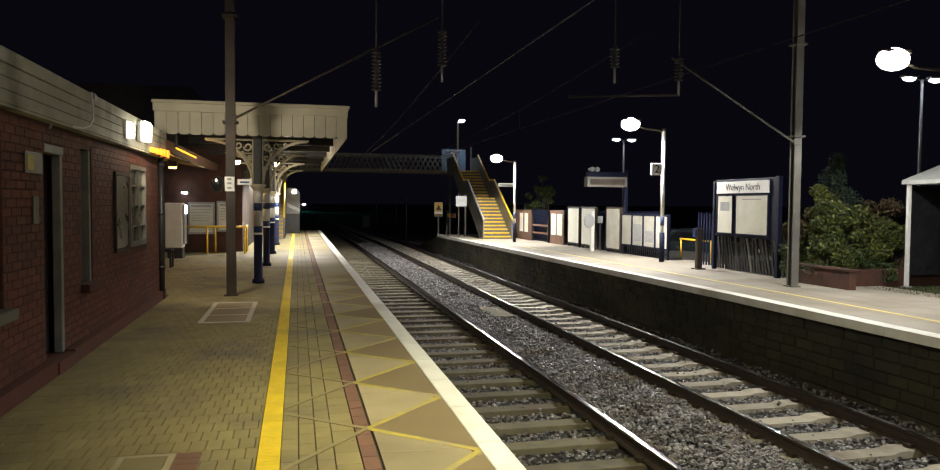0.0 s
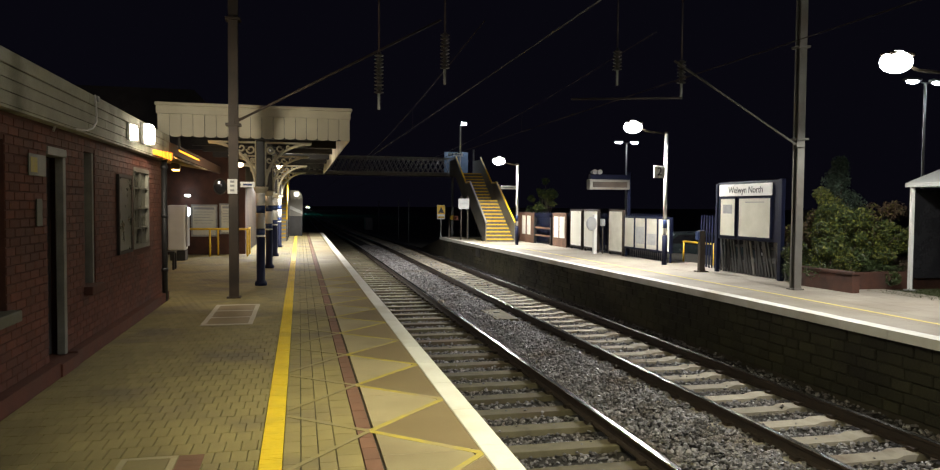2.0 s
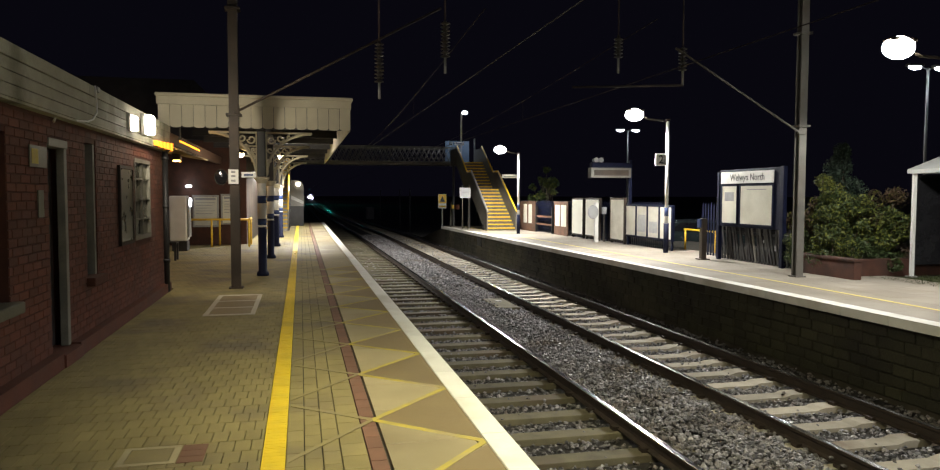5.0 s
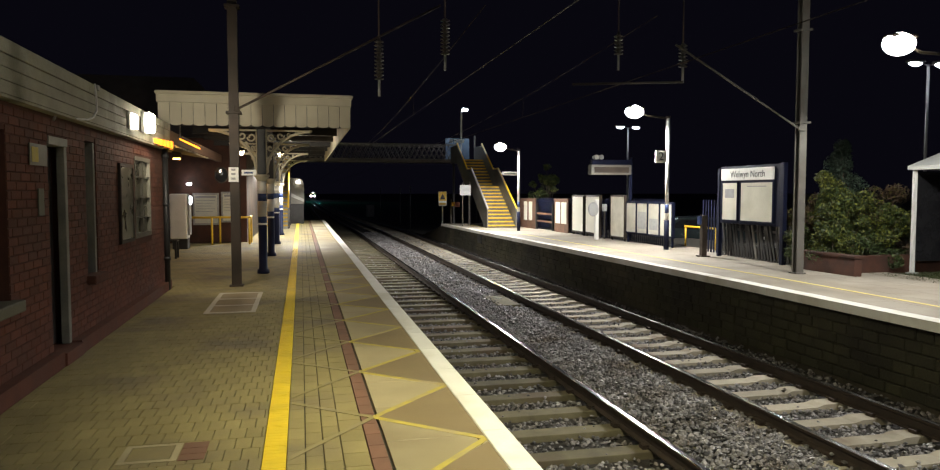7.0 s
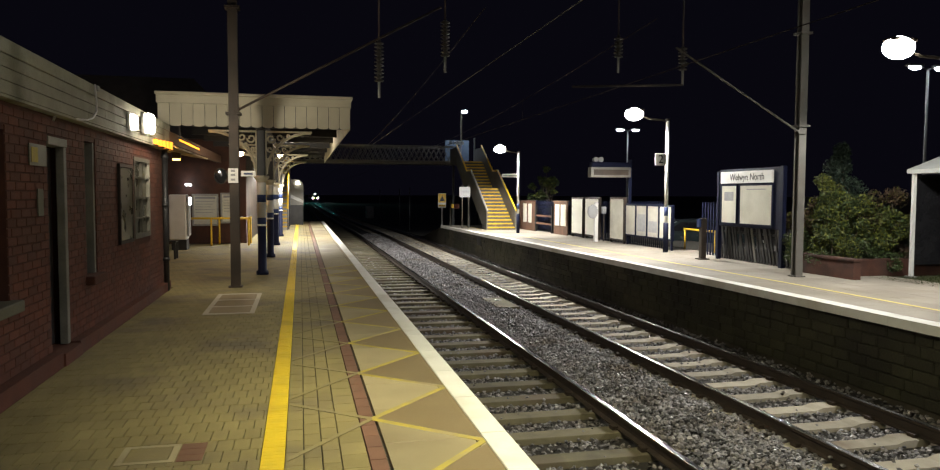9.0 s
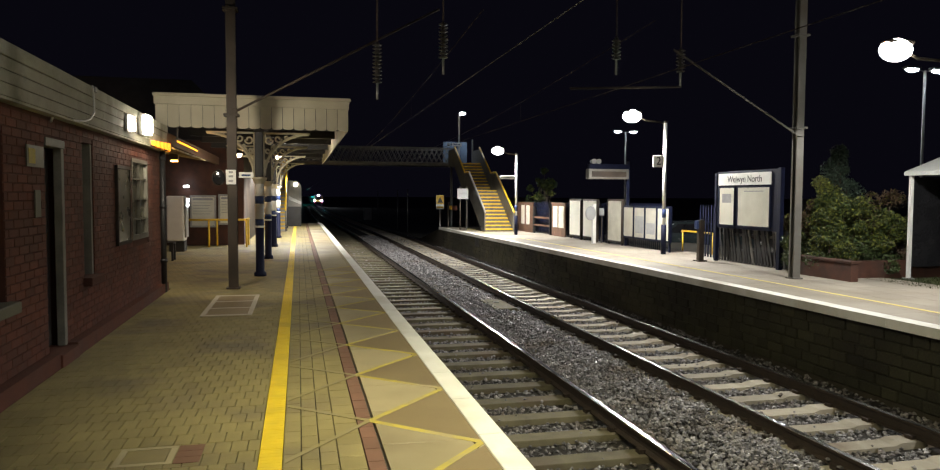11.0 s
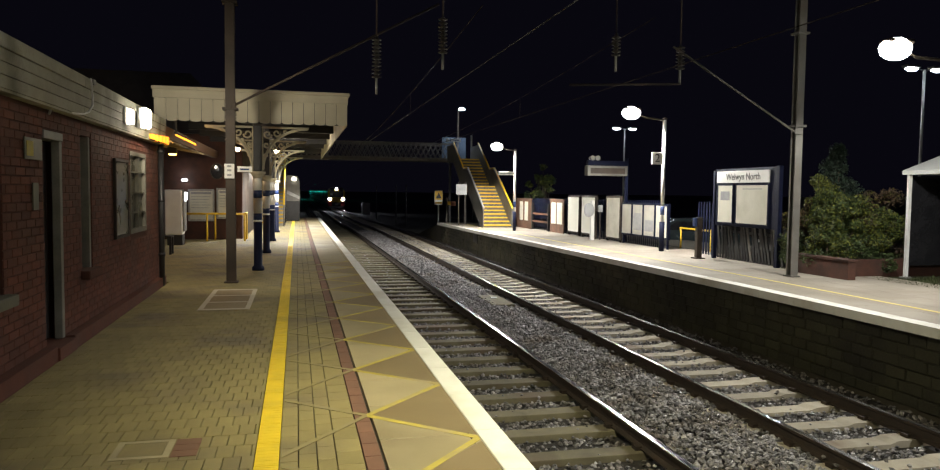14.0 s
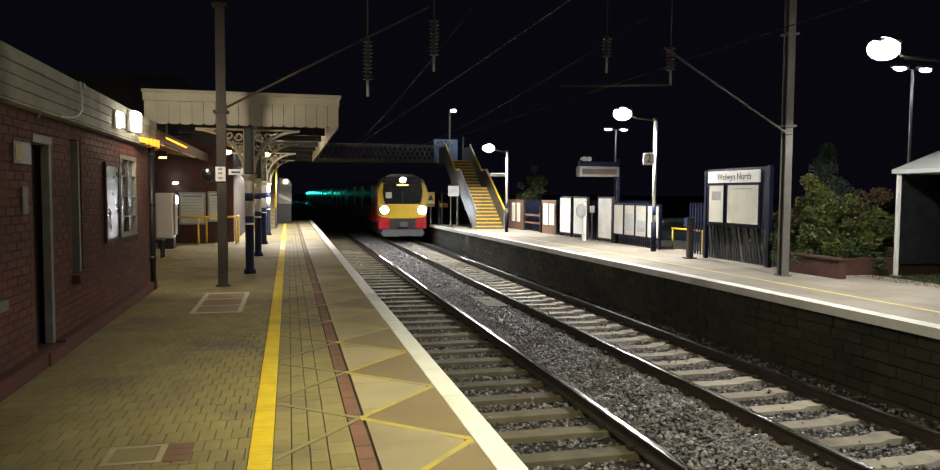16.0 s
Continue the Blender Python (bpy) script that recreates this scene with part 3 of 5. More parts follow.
    g = thing("amber_glow", "orange light on the fascia end, made as glowing ribs", "lamp", (-2.2, 13.0, 2.3))
    bm = bmesh.new()
    for k in range(9):
        y = 11.95 + k * 0.16
        prism(bm, [(y, 2.44 + 0.006 * k), (y + 0.05, 2.375 - 0.012 * (k % 3)), (y + 0.13, 2.38), (y + 0.158, 2.44 + 0.006 * k)], "x", -2.157, -2.10 - 0.012 * (k % 2))
    part("cover", bm, "amber_glow", g)
    boxes("backplate", "black", g, (-2.159, -2.1, 11.93, 13.4, 2.355, 2.36))
    # orange-lit rafter edge made as a glowing strip; casing and hanger are added
    g = thing("lit_rafter_edge", "lit rafter edge of the lean-to roof, made to glow amber", "lamp", (-2.1, 15.5, 2.6))
    bm = bmesh.new()
    prism(bm, [(-2.31, 2.66), (-1.94, 2.485), (-1.94, 2.515), (-2.31, 2.70)], "y", 15.45, 15.55)
    part("rafter_glow", bm, "amber_glow", g)
    bm = bmesh.new()
    prism(bm, [(-2.33, 2.705), (-1.92, 2.52), (-1.92, 2.545), (-2.33, 2.74)], "y", 15.43, 15.57)
    part("casing", bm, "black", g)
    boxes("hanger", "black", g, (-2.32, -2.29, 15.49, 15.51, 2.72, 3.33))
    c = thing("cable", "loose white cable hanging on the fascia", "cable", (-2.14, 8.6, 2.4))
    bm = bmesh.new()
    pipe(bm, [(-2.14, 8.68, 2.79), (-2.135, 8.68, 2.74), (-2.13, 8.70, 2.6), (-2.13, 8.69, 2.5), (-2.14, 8.58, 2.42), (-2.15, 8.4, 2.38), (-2.15, 8.15, 2.36), (-2.21, 7.95, 2.36), (-2.24, 7.82, 2.40), (-2.24, 7.7, 2.37), (-2.24, 7.62, 2.30)], 0.011, 6)
    part("flex", bm, "white_paint", c)
    part_b = bmesh.new()
    bxb(part_b, -2.16, -2.12, 8.74, 8.82, 2.73, 2.79, 0.012)
    part("sensor", part_b, "galv", c)


# ---- canopy ----
COLUMNS = (15.4, 19.6, 24.2, 29.3)


def valance(t, x, w, y0, y1, ax):
    """Cream boards with rounded feet, hung side by side; ax: along x (front) or along y (side)."""
    n = int(round((y1 - y0) / w))
    w = (y1 - y0) / n
    arc = [(w / 2 - w / 2 * math.cos(math.pi * k / 6), 2.945 - 0.035 * math.sin(math.pi * k / 6)) for k in range(7)]
    out = arc + [(w, 3.34), (0, 3.34)]
    bm = bmesh.new()
    prism(bm, [(p * 0.965 + w * 0.0175, z) for p, z in out], "y" if ax == "x" else "x", 0, 0.022)
    me = mesh_of("valance_board", bm, M["cream"])
    for k in range(n):
        ob = new("valance_board", me)
        ob.parent = t
        ob.matrix_parent_inverse = Matrix.Translation(-t.location)
        ob.location = (y0 + k * w, x, random.uniform(-0.004, 0.004)) if ax == "x" else (x, y0 + k * w, random.uniform(-0.004, 0.004))


def bracket(bm, x, y, side):
    """Pierced cast-iron spandrel bracket: quarter-round rim, straight rails, scrolls between."""
    def P(u, v):
        return (x + side * u, y, 2.88 - v)
    # the rim curves from the column's head outwards and up to the canopy
    rim = [P(0.10 + 0.88 * (1 - math.cos(k * math.pi / 20)), 0.86 - 0.84 * math.sin(k * math.pi / 20)) for k in range(11)]
    pipe(bm, rim, 0.03, 6)
    tube(bm, P(0.09, 0.0), P(0.09, 0.88), 0.02, 6)
    tube(bm, P(0.09, 0.01), P(1.0, 0.01), 0.024, 6)
    for u, v, r in ((0.19, 0.15, 0.085), (0.37, 0.12, 0.075), (0.17, 0.36, 0.065), (0.30, 0.27, 0.055), (0.54, 0.085, 0.055), (0.68, 0.06, 0.04), (0.145, 0.56, 0.045)):
        ring = [P(u + (r - 0.004 * k) * math.cos(k * 0.55), v + (r - 0.004 * k) * math.sin(k * 0.55)) for k in range(13)]
        pipe(bm, ring, 0.019, 5)


def canopy():
    t = thing("platform_canopy", "cream-boarded Victorian platform canopy with pierced brackets", "canopy", (-0.8, 22, 3.3))
    valance(t, 15.0, 0.212, -2.62, 0.98, "x")
    valance(t, 0.96, 0.212, 15.03, 31.0, "y")
    boxes("cornice", "cream", t, (-2.64, 0.99, 14.96, 15.03, 3.34, 3.49), r=0.01)
    boxes("cornice", "cream", t, (0.94, 1.0, 15.03, 31.0, 3.34, 3.49), r=0.01)
    boxes("capping", "cream", t, (-2.66, 1.03, 14.92, 15.05, 3.49, 3.555), r=0.02)
    boxes("capping", "cream", t, (0.92, 1.03, 15.05, 31.0, 3.49, 3.555), r=0.02)
    bm = bmesh.new()
    prism(bm, [(-2.64, 3.32), (-0.85, 3.44), (0.94, 3.32), (0.94, 3.40), (-0.85, 3.56), (-2.64, 3.40)], "y", 15.06, 31.0)
    part("roof", bm, "roof", t)
    for y in (17.2, 19.6, 21.8, 24.2, 26.6, 29.3, 30.8):
        boxes("joist", "black", t, (-2.62, 0.93, y - 0.05, y + 0.05, 3.10, 3.31), r=0.008)
    boxes("beam", "black", t, (-0.86, -0.66, 15.1, 31.0, 2.90, 3.098), r=0.01)
    # brown in place of cream, to dim the floodlight on this beam
    boxes("eaves_beam", "timber", t, (-2.62, -2.5, 15.05, 25.3, 2.62, 2.86), r=0.01, label="beam along the back, coloured brown to stay dim")
    for y in COLUMNS:
        c = thing("canopy_column", "cast-iron canopy column, navy below, white and blue bands above", "column", (-0.76, y, 0), "canopy columns")
        bm = bmesh.new()
        lathe(bm, -0.76, y, [(0.12, 0), (0.12, 0.07), (0.085, 0.10), (0.085, 0.98)], 16)
        part("lower_shaft", bm, "navy", c)
        for z0, z1, m in ((0.98, 1.02, "white_paint"), (1.02, 1.15, "blue_band"), (1.15, 1.46, "white_paint"), (1.46, 1.61, "blue_band"), (1.61, 1.86, "white_paint")):
            tubes("band", m, c, ((-0.76, y, z0), (-0.76, y, z1 - 0.002), 0.086, 16))
        bm = bmesh.new()
        lathe(bm, -0.76, y, [(0.086, 1.86), (0.10, 1.88), (0.13, 1.93), (0.15, 1.945), (0.15, 1.985), (0.12, 1.99)], 16)
        part("capital", bm, "cream", c)
        boxes("post", "black", c, (-0.84, -0.68, y - 0.08, y + 0.08, 1.99, 2.898), r=0.012)
        for side in (-1, 1):
            bm = bmesh.new()
            bracket(bm, -0.76, y, side)
            part("bracket", bm, "cream", c, "pierced scrollwork bracket")
    for x, y, z, m in ((-1.5, 20.0, 2.68, "bulb_warm"), (-0.55, 22.0, 2.74, "bulb_warm"), (-0.3, 33.0, 2.95, "bulb_flood")):
        if y < 31:
            l = thing("canopy_lamp", "warm glowing lamp hung under the canopy", "lamp", (x, y, z), "canopy lamps")
            tubes("rod", "black", l, ((x, y, z + 0.08), (x, y, 3.35), 0.012, 6))
            bm = bmesh.new()
            lathe(bm, x, y, [(0.03, z + 0.1), (0.06, z + 0.08), (0.17, z + 0.03), (0.17, z + 0.02)], 14)
            part("shade", bm, "black", l)
            bm = bmesh.new()
            bmesh.ops.create_uvsphere(bm, u_segments=12, v_segments=8, radius=0.085, matrix=Matrix.Translation((x, y, z)))
            part("bulb", bm, m, l, "warm glowing bulb")


# ---- main building behind the canopy ----
def notice(x0, x1, y, z0, z1, label="white framed timetable notice on the brick wall"):
    n = thing("timetable", label, "notice board", ((x0 + x1) / 2, y, z0), "wall notices")
    boxes("frame", "galv", n, (x0, x0 + 0.05, y - 0.05, y, z0, z1), (x1 - 0.05, x1, y - 0.05, y, z0, z1), (x0 + 0.05, x1 - 0.05, y - 0.05, y, z1 - 0.05, z1), (x0 + 0.05, x1 - 0.05, y - 0.05, y, z0, z0 + 0.05))
    boxes("sheet", "paper", n, (x0 + 0.055, x1 - 0.055, y - 0.03, y - 0.005, z0 + 0.055, z1 - 0.055))
    boxes("header", "print", n, (x0 + 0.09, x1 - 0.09, y - 0.035, y - 0.0305, z1 - 0.16, z1 - 0.09), label="dark heading bar")
    for k in range(5):
        boxes("line", "print", n, (x0 + 0.1, x1 - 0.12 - 0.06 * (k % 3), y - 0.034, y - 0.0305, z1 - 0.25 - 0.09 * k, z1 - 0.235 - 0.09 * k))


def main_building():
    setting("wall_main_front", "brown-red brick wall of the main station building", "wall", "brick_dim", (-9.0, -1.75, 25.4, 25.7, 0, 3.4))
    # dark steel colour holds down the canopy light on this wall
    setting("wall_main_side", "side wall of the main station building, darkened against the canopy light", "wall", "steel", (-2.05, -1.75, 25.7, 34.0, 0, 3.4))
    setting("wall_yard", "dark brick wall at the back of the yard", "wall", "brick", (-7.3, -7.0, 13.1, 25.4, 0, 3.4))
    setting("wall_rear", "brick wall closing the platform behind", "wall", "brick", (-7.3, -2.6, -6.3, -6, 0, 3.0))
    h = thing("station_house", "dark gabled slate roof of the station house", "roof", (-5.5, 28, 3.4))
    bm = bmesh.new()
    prism(bm, [(-9.3, 3.4), (-1.55, 3.4), (-1.55, 3.5), (-3.3, 5.3), (-7.2, 5.3), (-9.3, 3.5)], "y", 25.2, 36.0)
    part("roof", bm, "roof", h)
    boxes("gutter", "black", h, (-1.55, -1.45, 25.2, 34.0, 3.38, 3.46), r=0.02)
    notice(-3.43, -2.62, 25.39, 0.58, 1.62)
    notice(-2.55, -1.95, 25.39, 0.66, 1.66)
    m = thing("ticket_machine", "grey-white ticket machine with a blue-lit edge", "ticket machine", (-3.43, 22.75, 0))
    boxes("base", "black", m, (-3.62, -3.2, 22.5, 22.95, 0, 0.3), r=0.02)
    boxes("cabinet", "white_paint", m, (-3.67, -3.2, 22.45, 23.0, 0.3, 1.6), r=0.04)
    boxes("side_panel", "sign_grey", m, (-3.18, -3.14, 22.5, 22.95, 0.4, 1.55), r=0.015)
    boxes("top_light", "bulb_cold", m, (-3.135, -3.12, 22.55, 22.9, 1.3, 1.52), label="cold lit strip")
    b = thing("bench", "dark metal platform bench", "bench", (-3.6, 19.5, 0))
    boxes("seat", "black", b, (-3.9, -3.0, 19.3, 19.7, 0.42, 0.46), r=0.01)
    for x in (-3.85, -3.06):
        boxes("leg", "black", b, (x, x + 0.05, 19.32, 19.36, 0, 0.42))
        boxes("leg", "black", b, (x, x + 0.05, 19.64, 19.68, 0, 0.42))
    r = thing("handrail", "yellow tubular handrail before the brick building", "handrail", (-2.4, 24.2, 0))
    tubes("top_rail", "rail_yellow", r, ((-3.5, 24.2, 0.86), (-1.6, 24.2, 0.86), 0.035, 10))
    tubes("return_rail", "rail_yellow", r, ((-1.6, 24.2, 0.86), (-1.6, 25.38, 0.86), 0.035, 10))
    for x, y in ((-3.45, 24.2), (-2.72, 24.2), (-2.55, 24.9), (-1.6, 24.2), (-1.6, 25.2)):
        tubes("post", "rail_yellow", r, ((x, y, 0), (x, y, 0.84), 0.03, 8))
    s = thing("wall_lamp", "small white wall lamp on the brick building", "lamp", (-3.5, 25.3, 1.9))
    boxes("arm", "black", s, (-3.52, -3.48, 25.2, 25.4, 1.9, 1.93))
    boxes("lens", "bulb_cold", s, (-3.58, -3.42, 25.08, 25.2, 1.88, 1.94), r=0.02)
    l = thing("lean_to_roof", "pale corrugated lean-to roof over the yard, lit orange", "roof", (-3.0, 17, 2.5))
    y = 13.55
    while y < 20.4:
        bm = bmesh.new()
        prism(bm, [(-3.7, 2.74), (-2.35, 2.50), (-2.35, 2.53), (-3.7, 2.77)], "y", y, y + 0.42)
        for v in bm.verts:
            v.co.z += 0.02 if v.co.y > y + 0.2 else 0.0
        part("sheet", bm, "fascia", l)
        y += 0.43
    boxes("purlin", "timber", l, (-3.72, -3.6, 13.5, 20.5, 2.60, 2.735))
    for y in (18.6,):
        w = thing("yard_lamp", "small amber lamp under the lean-to roof", "lamp", (-2.85, y, 2.4), "yard lamps")
        boxes("casing", "black", w, (-2.95, -2.75, y - 0.06, y + 0.06, 2.45, 2.60), r=0.01)
        boxes("lens", "bulb_amber", w, (-2.93, -2.77, y - 0.05, y + 0.05, 2.41, 2.449), r=0.012)
    # waiting shelter with rounded roof at the platform's end, lamp on its front
    k = thing("end_shelter", "pale round-topped cabin at the end of the platform", "cabin", (-0.2, 41, 0))
    out = [(-0.55, 1.05), (0.16, 1.05), (0.16, 2.0)] + [(0.16 - 0.3 * (1 - math.cos(a)), 2.0 + 0.4 * math.sin(a)) for a in (0.3, 0.6, 0.9, 1.2, 1.5)] + [(-0.55, 2.42)]
    bm = bmesh.new()
    prism(bm, out, "y", 40.2, 43.0)
    part("upper_wall", bm, "mast_grey", k, "grey rounded upper part")
    boxes("lower_wall", "black", k, (-0.53, 0.14, 40.22, 42.98, 0, 1.05))
    bm = bmesh.new()
    prism(bm, [(-0.5, 1.42), (0.13, 1.16), (0.15, 1.3), (-0.5, 1.62)], "y", 40.17, 40.199)
    part("stripe", bm, "galv", k, "pale slanting band")
    boxes("lamp", "bulb_flood", k, (-0.24, -0.04, 40.05, 40.16, 2.12, 2.30), r=0.03, label="glowing lamp")


# ---- footbridge with stairs to both platforms ----
def steps(x0, x1, base):
    t = thing("stairs", "steel footbridge stairs with yellow nosings and handrails", "stairs", ((x0 + x1) / 2, 34.6, base), "footbridge stairs")
    tread = [(34.6 + 0.28 * k, base + 0.172 * (k + 1)) for k in range(12)]
    tread += [(39.0 + 0.28 * k, base + 2.064 + 0.174 * (k + 1)) for k in range(9)]
    for y, z in tread:
        s = boxes("step", "lit_tread" if x0 < 0 else "tread", t, (x0, x1, y, y + 0.30, z - 0.05, z))
        boxes("riser", "lit_tread" if x0 < 0 else "tread", s, (x0, x1, y + 0.02, y + 0.035, z - 0.18, z - 0.05))
        boxes("nosing", "rail_yellow", s, (x0 + 0.01, x1 - 0.01, y - 0.008, y + 0.06, z - 0.055, z + 0.004), label="yellow painted nosing")
    boxes("landing", "tread", t, (x0, x1, 37.96, 39.02, base + 2.0, base + 2.064))
    boxes("landing", "tread", t, (x0, x1, 41.5, 43.4, base + 3.56, base + 3.63))
    for x, o in ((x0, -0.05), (x1, 0.05)):
        bm = bmesh.new()
        prism(bm, [(34.5, base), (35.0, base), (38.1, base + 1.86), (39.1, base + 1.86), (41.7, base + 3.45), (43.4, base + 3.45), (43.4, base + 4.45), (41.6, base + 4.45), (38.95, base + 2.95), (38.0, base + 2.95), (34.6, base + 0.98), (34.5, base + 0.9)], "x", min(x, x + o), max(x, x + o))
        part("side_panel", bm, "mast_grey", t)
        for a, b in (((34.45, 0.98), (37.95, 3.02)), ((37.95, 3.02), (39.0, 3.02)), ((39.0, 3.02), (41.6, 4.56))):
            boxes_ = bmesh.new()
            tube(boxes_, (x + o / 2, a[0], base + a[1]), (x + o / 2, b[0], base + b[1]), 0.045, 8)
            part("handrail", boxes_, "rail_yellow" if x == x1 or a[0] > 37.5 else "galv", t, "yellow handrail" if x == x1 or a[0] > 37.5 else "pale handrail")
        for y in (35.2, 38.5, 42.6):
            z = base + (0.3 if y < 36 else 2.0 if y < 40 else 3.5)
            boxes("support", "black", t, (x + o / 2 - 0.06, x + o / 2 + 0.06, y - 0.06, y + 0.06, base - 0.05, z))
    return t


def footbridge():
    steps(8.8, 10.2, -0.1)
    steps(-1.95, -0.6, 0.0)
    t = thing("footbridge", "dark lattice-girder footbridge over the tracks", "footbridge", (4.5, 44.2, 3.5))
    boxes("deck", "tread", t, (-2.2, 10.3, 43.4, 45.2, 3.45, 3.58))
    for y in (43.45, 45.15):
        for z in (3.60, 4.48):
            boxes("chord", "mast_grey", t, (-2.2, 9.15 if y < 44 else 10.3, y - 0.05, y + 0.05, z - 0.05, z + 0.05), r=0.008)
        bm = bmesh.new()
        tube(bm, (-0.21, 0, -0.42), (0.21, 0, 0.42), 0.022, 5)
        a = mesh_of("lattice_bar", bm, M["mast_grey"])
        bm = bmesh.new()
        tube(bm, (0.21, 0, -0.42), (-0.21, 0, 0.42), 0.022, 5)
        b = mesh_of("lattice_bar", bm, M["mast_grey"])
        x = -2.0
        while x < 9.0:
            for me, o in ((a, -0.02), (b, 0.02)):
                ob = new("lattice_bar", me)
                ob.parent = t
                ob.matrix_parent_inverse = Matrix.Translation(-t.location)
                ob.location = (x, y + o, 4.04)
            x += 0.30
    boxes("end_panel", "slate_blue", t, (8.75, 10.25, 45.0, 45.05, 3.6, 5.0), label="blue-grey sheet panel above the stairs")
    boxes("end_post", "galv", t, (10.2, 10.28, 43.4, 43.48, 3.6, 5.05))
    boxes("lamp_pole", "white_paint", t, (9.52, 9.6, 44.1, 44.18, 3.6, 6.6), label="white lamp pole")
    boxes("lamp_head", "bulb_cold", t, (9.62, 9.95, 44.05, 44.25, 6.6, 6.75), r=0.04, label="cold glowing lamp head")
    s = thing("hanging_sign", "small white direction sign at the bridge stairs", "sign", (9.2, 43.3, 4.6))
    boxes("plate", "white_paint", s, (8.95, 9.55, 43.3, 43.34, 4.62, 4.82), r=0.01)
    boxes("writing_bar", "blue_band", s, (9.05, 9.45, 43.292, 43.299, 4.70, 4.74))
    boxes("bracket", "steel", s, (9.2, 9.26, 43.33, 43.46, 4.50, 4.66))
    boxes("camera_box", "sign_grey", s, (8.66, 8.86, 43.25, 43.4, 4.6, 4.82), r=0.03, label="grey surveillance camera")


# ---- overhead line ----
def h_post(t, x, y, z0, z1, s, m):
    bm = bmesh.new()
    f, w = 0.025, 0.012
    prism(bm, [(x - s, y - s), (x + s, y - s), (x + s, y - s + f), (x + w, y - s + f), (x + w, y + s - f), (x + s, y + s - f), (x + s, y + s), (x - s, y + s), (x - s, y + s - f), (x - w, y + s - f), (x - w, y - s + f), (x - s, y - s + f)], "z", z0, z1)
    return part("post", bm, m, t)


def mast(x, y, base, m, lean, label):
    t = thing("overhead_mast", label, "mast", (x, y, base), "overhead line masts")
    h_post(t, x, y, base, 7.2, 0.078, m)
    boxes("foot_plate", m, t, (x - 0.115, x + 0.115, y - 0.115, y + 0.115, base, base + 0.025))
    for z in (3.0, 4.8):
        boxes("clamp", m, t, (x - 0.125, x + 0.125, y - 0.125, y + 0.125, z - 0.02, z + 0.02))
    a, b = lean
    boxes("strut_bracket", m, t, (min(x, a[0]) + 0.02, max(x, a[0]) + 0.02, y - 0.14, y - 0.1, a[2] - 0.05, a[2] + 0.05), r=0.01)
    tubes("strut", m, t, (a, b, 0.021, 8))
    return t


def overhead():
    m = mast(-1.11, 13.4, 0, "steel", ((-1.03, 13.28, 3.06), (2.5, 13.28, 5.0)), "brown steel overhead line mast on the platform")
    s = thing("mast_plate", "white number plate with dark bars on the mast", "sign", (-1.12, 13.27, 1.82))
    boxes("plate", "white_paint", s, (-1.205, -1.04, 13.27, 13.29, 1.81, 2.06), r=0.004)
    for z in (1.85, 1.93, 2.0):
        boxes("writing_bar", "print", s, (-1.16, -1.09, 13.264, 13.269, z, z + 0.035))
    s = thing("direction_sign", "small white and blue sign fixed to the mast", "sign", (-0.9, 13.27, 1.93))
    boxes("plate", "white_paint", s, (-0.995, -0.75, 13.3, 13.32, 1.925, 2.02), r=0.004)
    boxes("writing_bar", "blue_band", s, (-0.95, -0.80, 13.294, 13.299, 1.955, 1.985))
    boxes("bracket", "steel", s, (-1.07, -0.99, 13.3, 13.33, 1.95, 1.99))
    c = thing("mirror", "round dark convex mirror on the mast", "mirror", (-1.3, 13.4, 1.93))
    bm = bmesh.new()
    bmesh.ops.create_uvsphere(bm, u_segments=16, v_segments=8, radius=1, matrix=Matrix.Translation((-1.33, 13.36, 1.93)) @ Matrix.Diagonal((0.105, 0.03, 0.13, 1)))
    part("mirror_glass", bm, "window", c)
    bm = bmesh.new()
    pipe(bm, [(-1.33 + 0.11 * math.cos(k * math.tau / 16), 13.35, 1.93 + 0.135 * math.sin(k * math.tau / 16)) for k in range(17)], 0.009, 5)
    part("rim", bm, "steel", c)
    boxes("arm", "black", c, (-1.27, -1.2, 13.38, 13.41, 1.92, 1.94))
    mast(9.62, 12.8, 0.02, "mast_grey", ((9.46, 12.66, 2.88), (6.95, 12.9, 4.42)), "grey steel overhead line mast on the far platform")
    # span wire out of view above, insulator strings hung from it
    sp = thing("span_wire", "thin span wire between the masts", "wire", (4, 13.5, 6.9))
    tubes("wire", "galv", sp, ((-1.17, 13.4, 6.9), (9.62, 12.8, 6.9), 0.012, 6))
    for x, z0, z1 in ((1.38, 3.62, 4.35), (2.56, 4.1, 4.75), (5.83, 4.2, 4.62), (7.12, 4.0, 4.45)):
        y = 13.4 - (x + 1.17) * 0.0556
        i = thing("insulator", "ribbed porcelain insulator hanging from a rod", "insulator", (x, y, z0), "hanging insulators")
        tubes("rod", "steel", i, ((x, y, z1), (x, y, 6.905), 0.014, 6))
        bm = bmesh.new()
        prof, z = [(0.03, z0)], z0
        while z < z1 - 0.04:
            prof += [(0.035, z + 0.005), (0.085, z + 0.018), (0.085, z + 0.026), (0.035, z + 0.05)]
            z += 0.065
        lathe(bm, x, y, prof + [(0.03, z1)], 12)
        part("disc_string", bm, "porcelain", i)
        tubes("end_fitting", "galv", i, ((x, y, z0 - 0.28), (x, y, z0), 0.022, 8))
    a = thing("registration_arm", "thin steel registration arm over the far track", "arm", (7.1, 13, 3.7))
    tubes("tube", "steel", a, ((7.12, 12.93, 3.73), (4.9, 12.95, 3.62), 0.02, 8))
    for x in (3.0, 6.1):
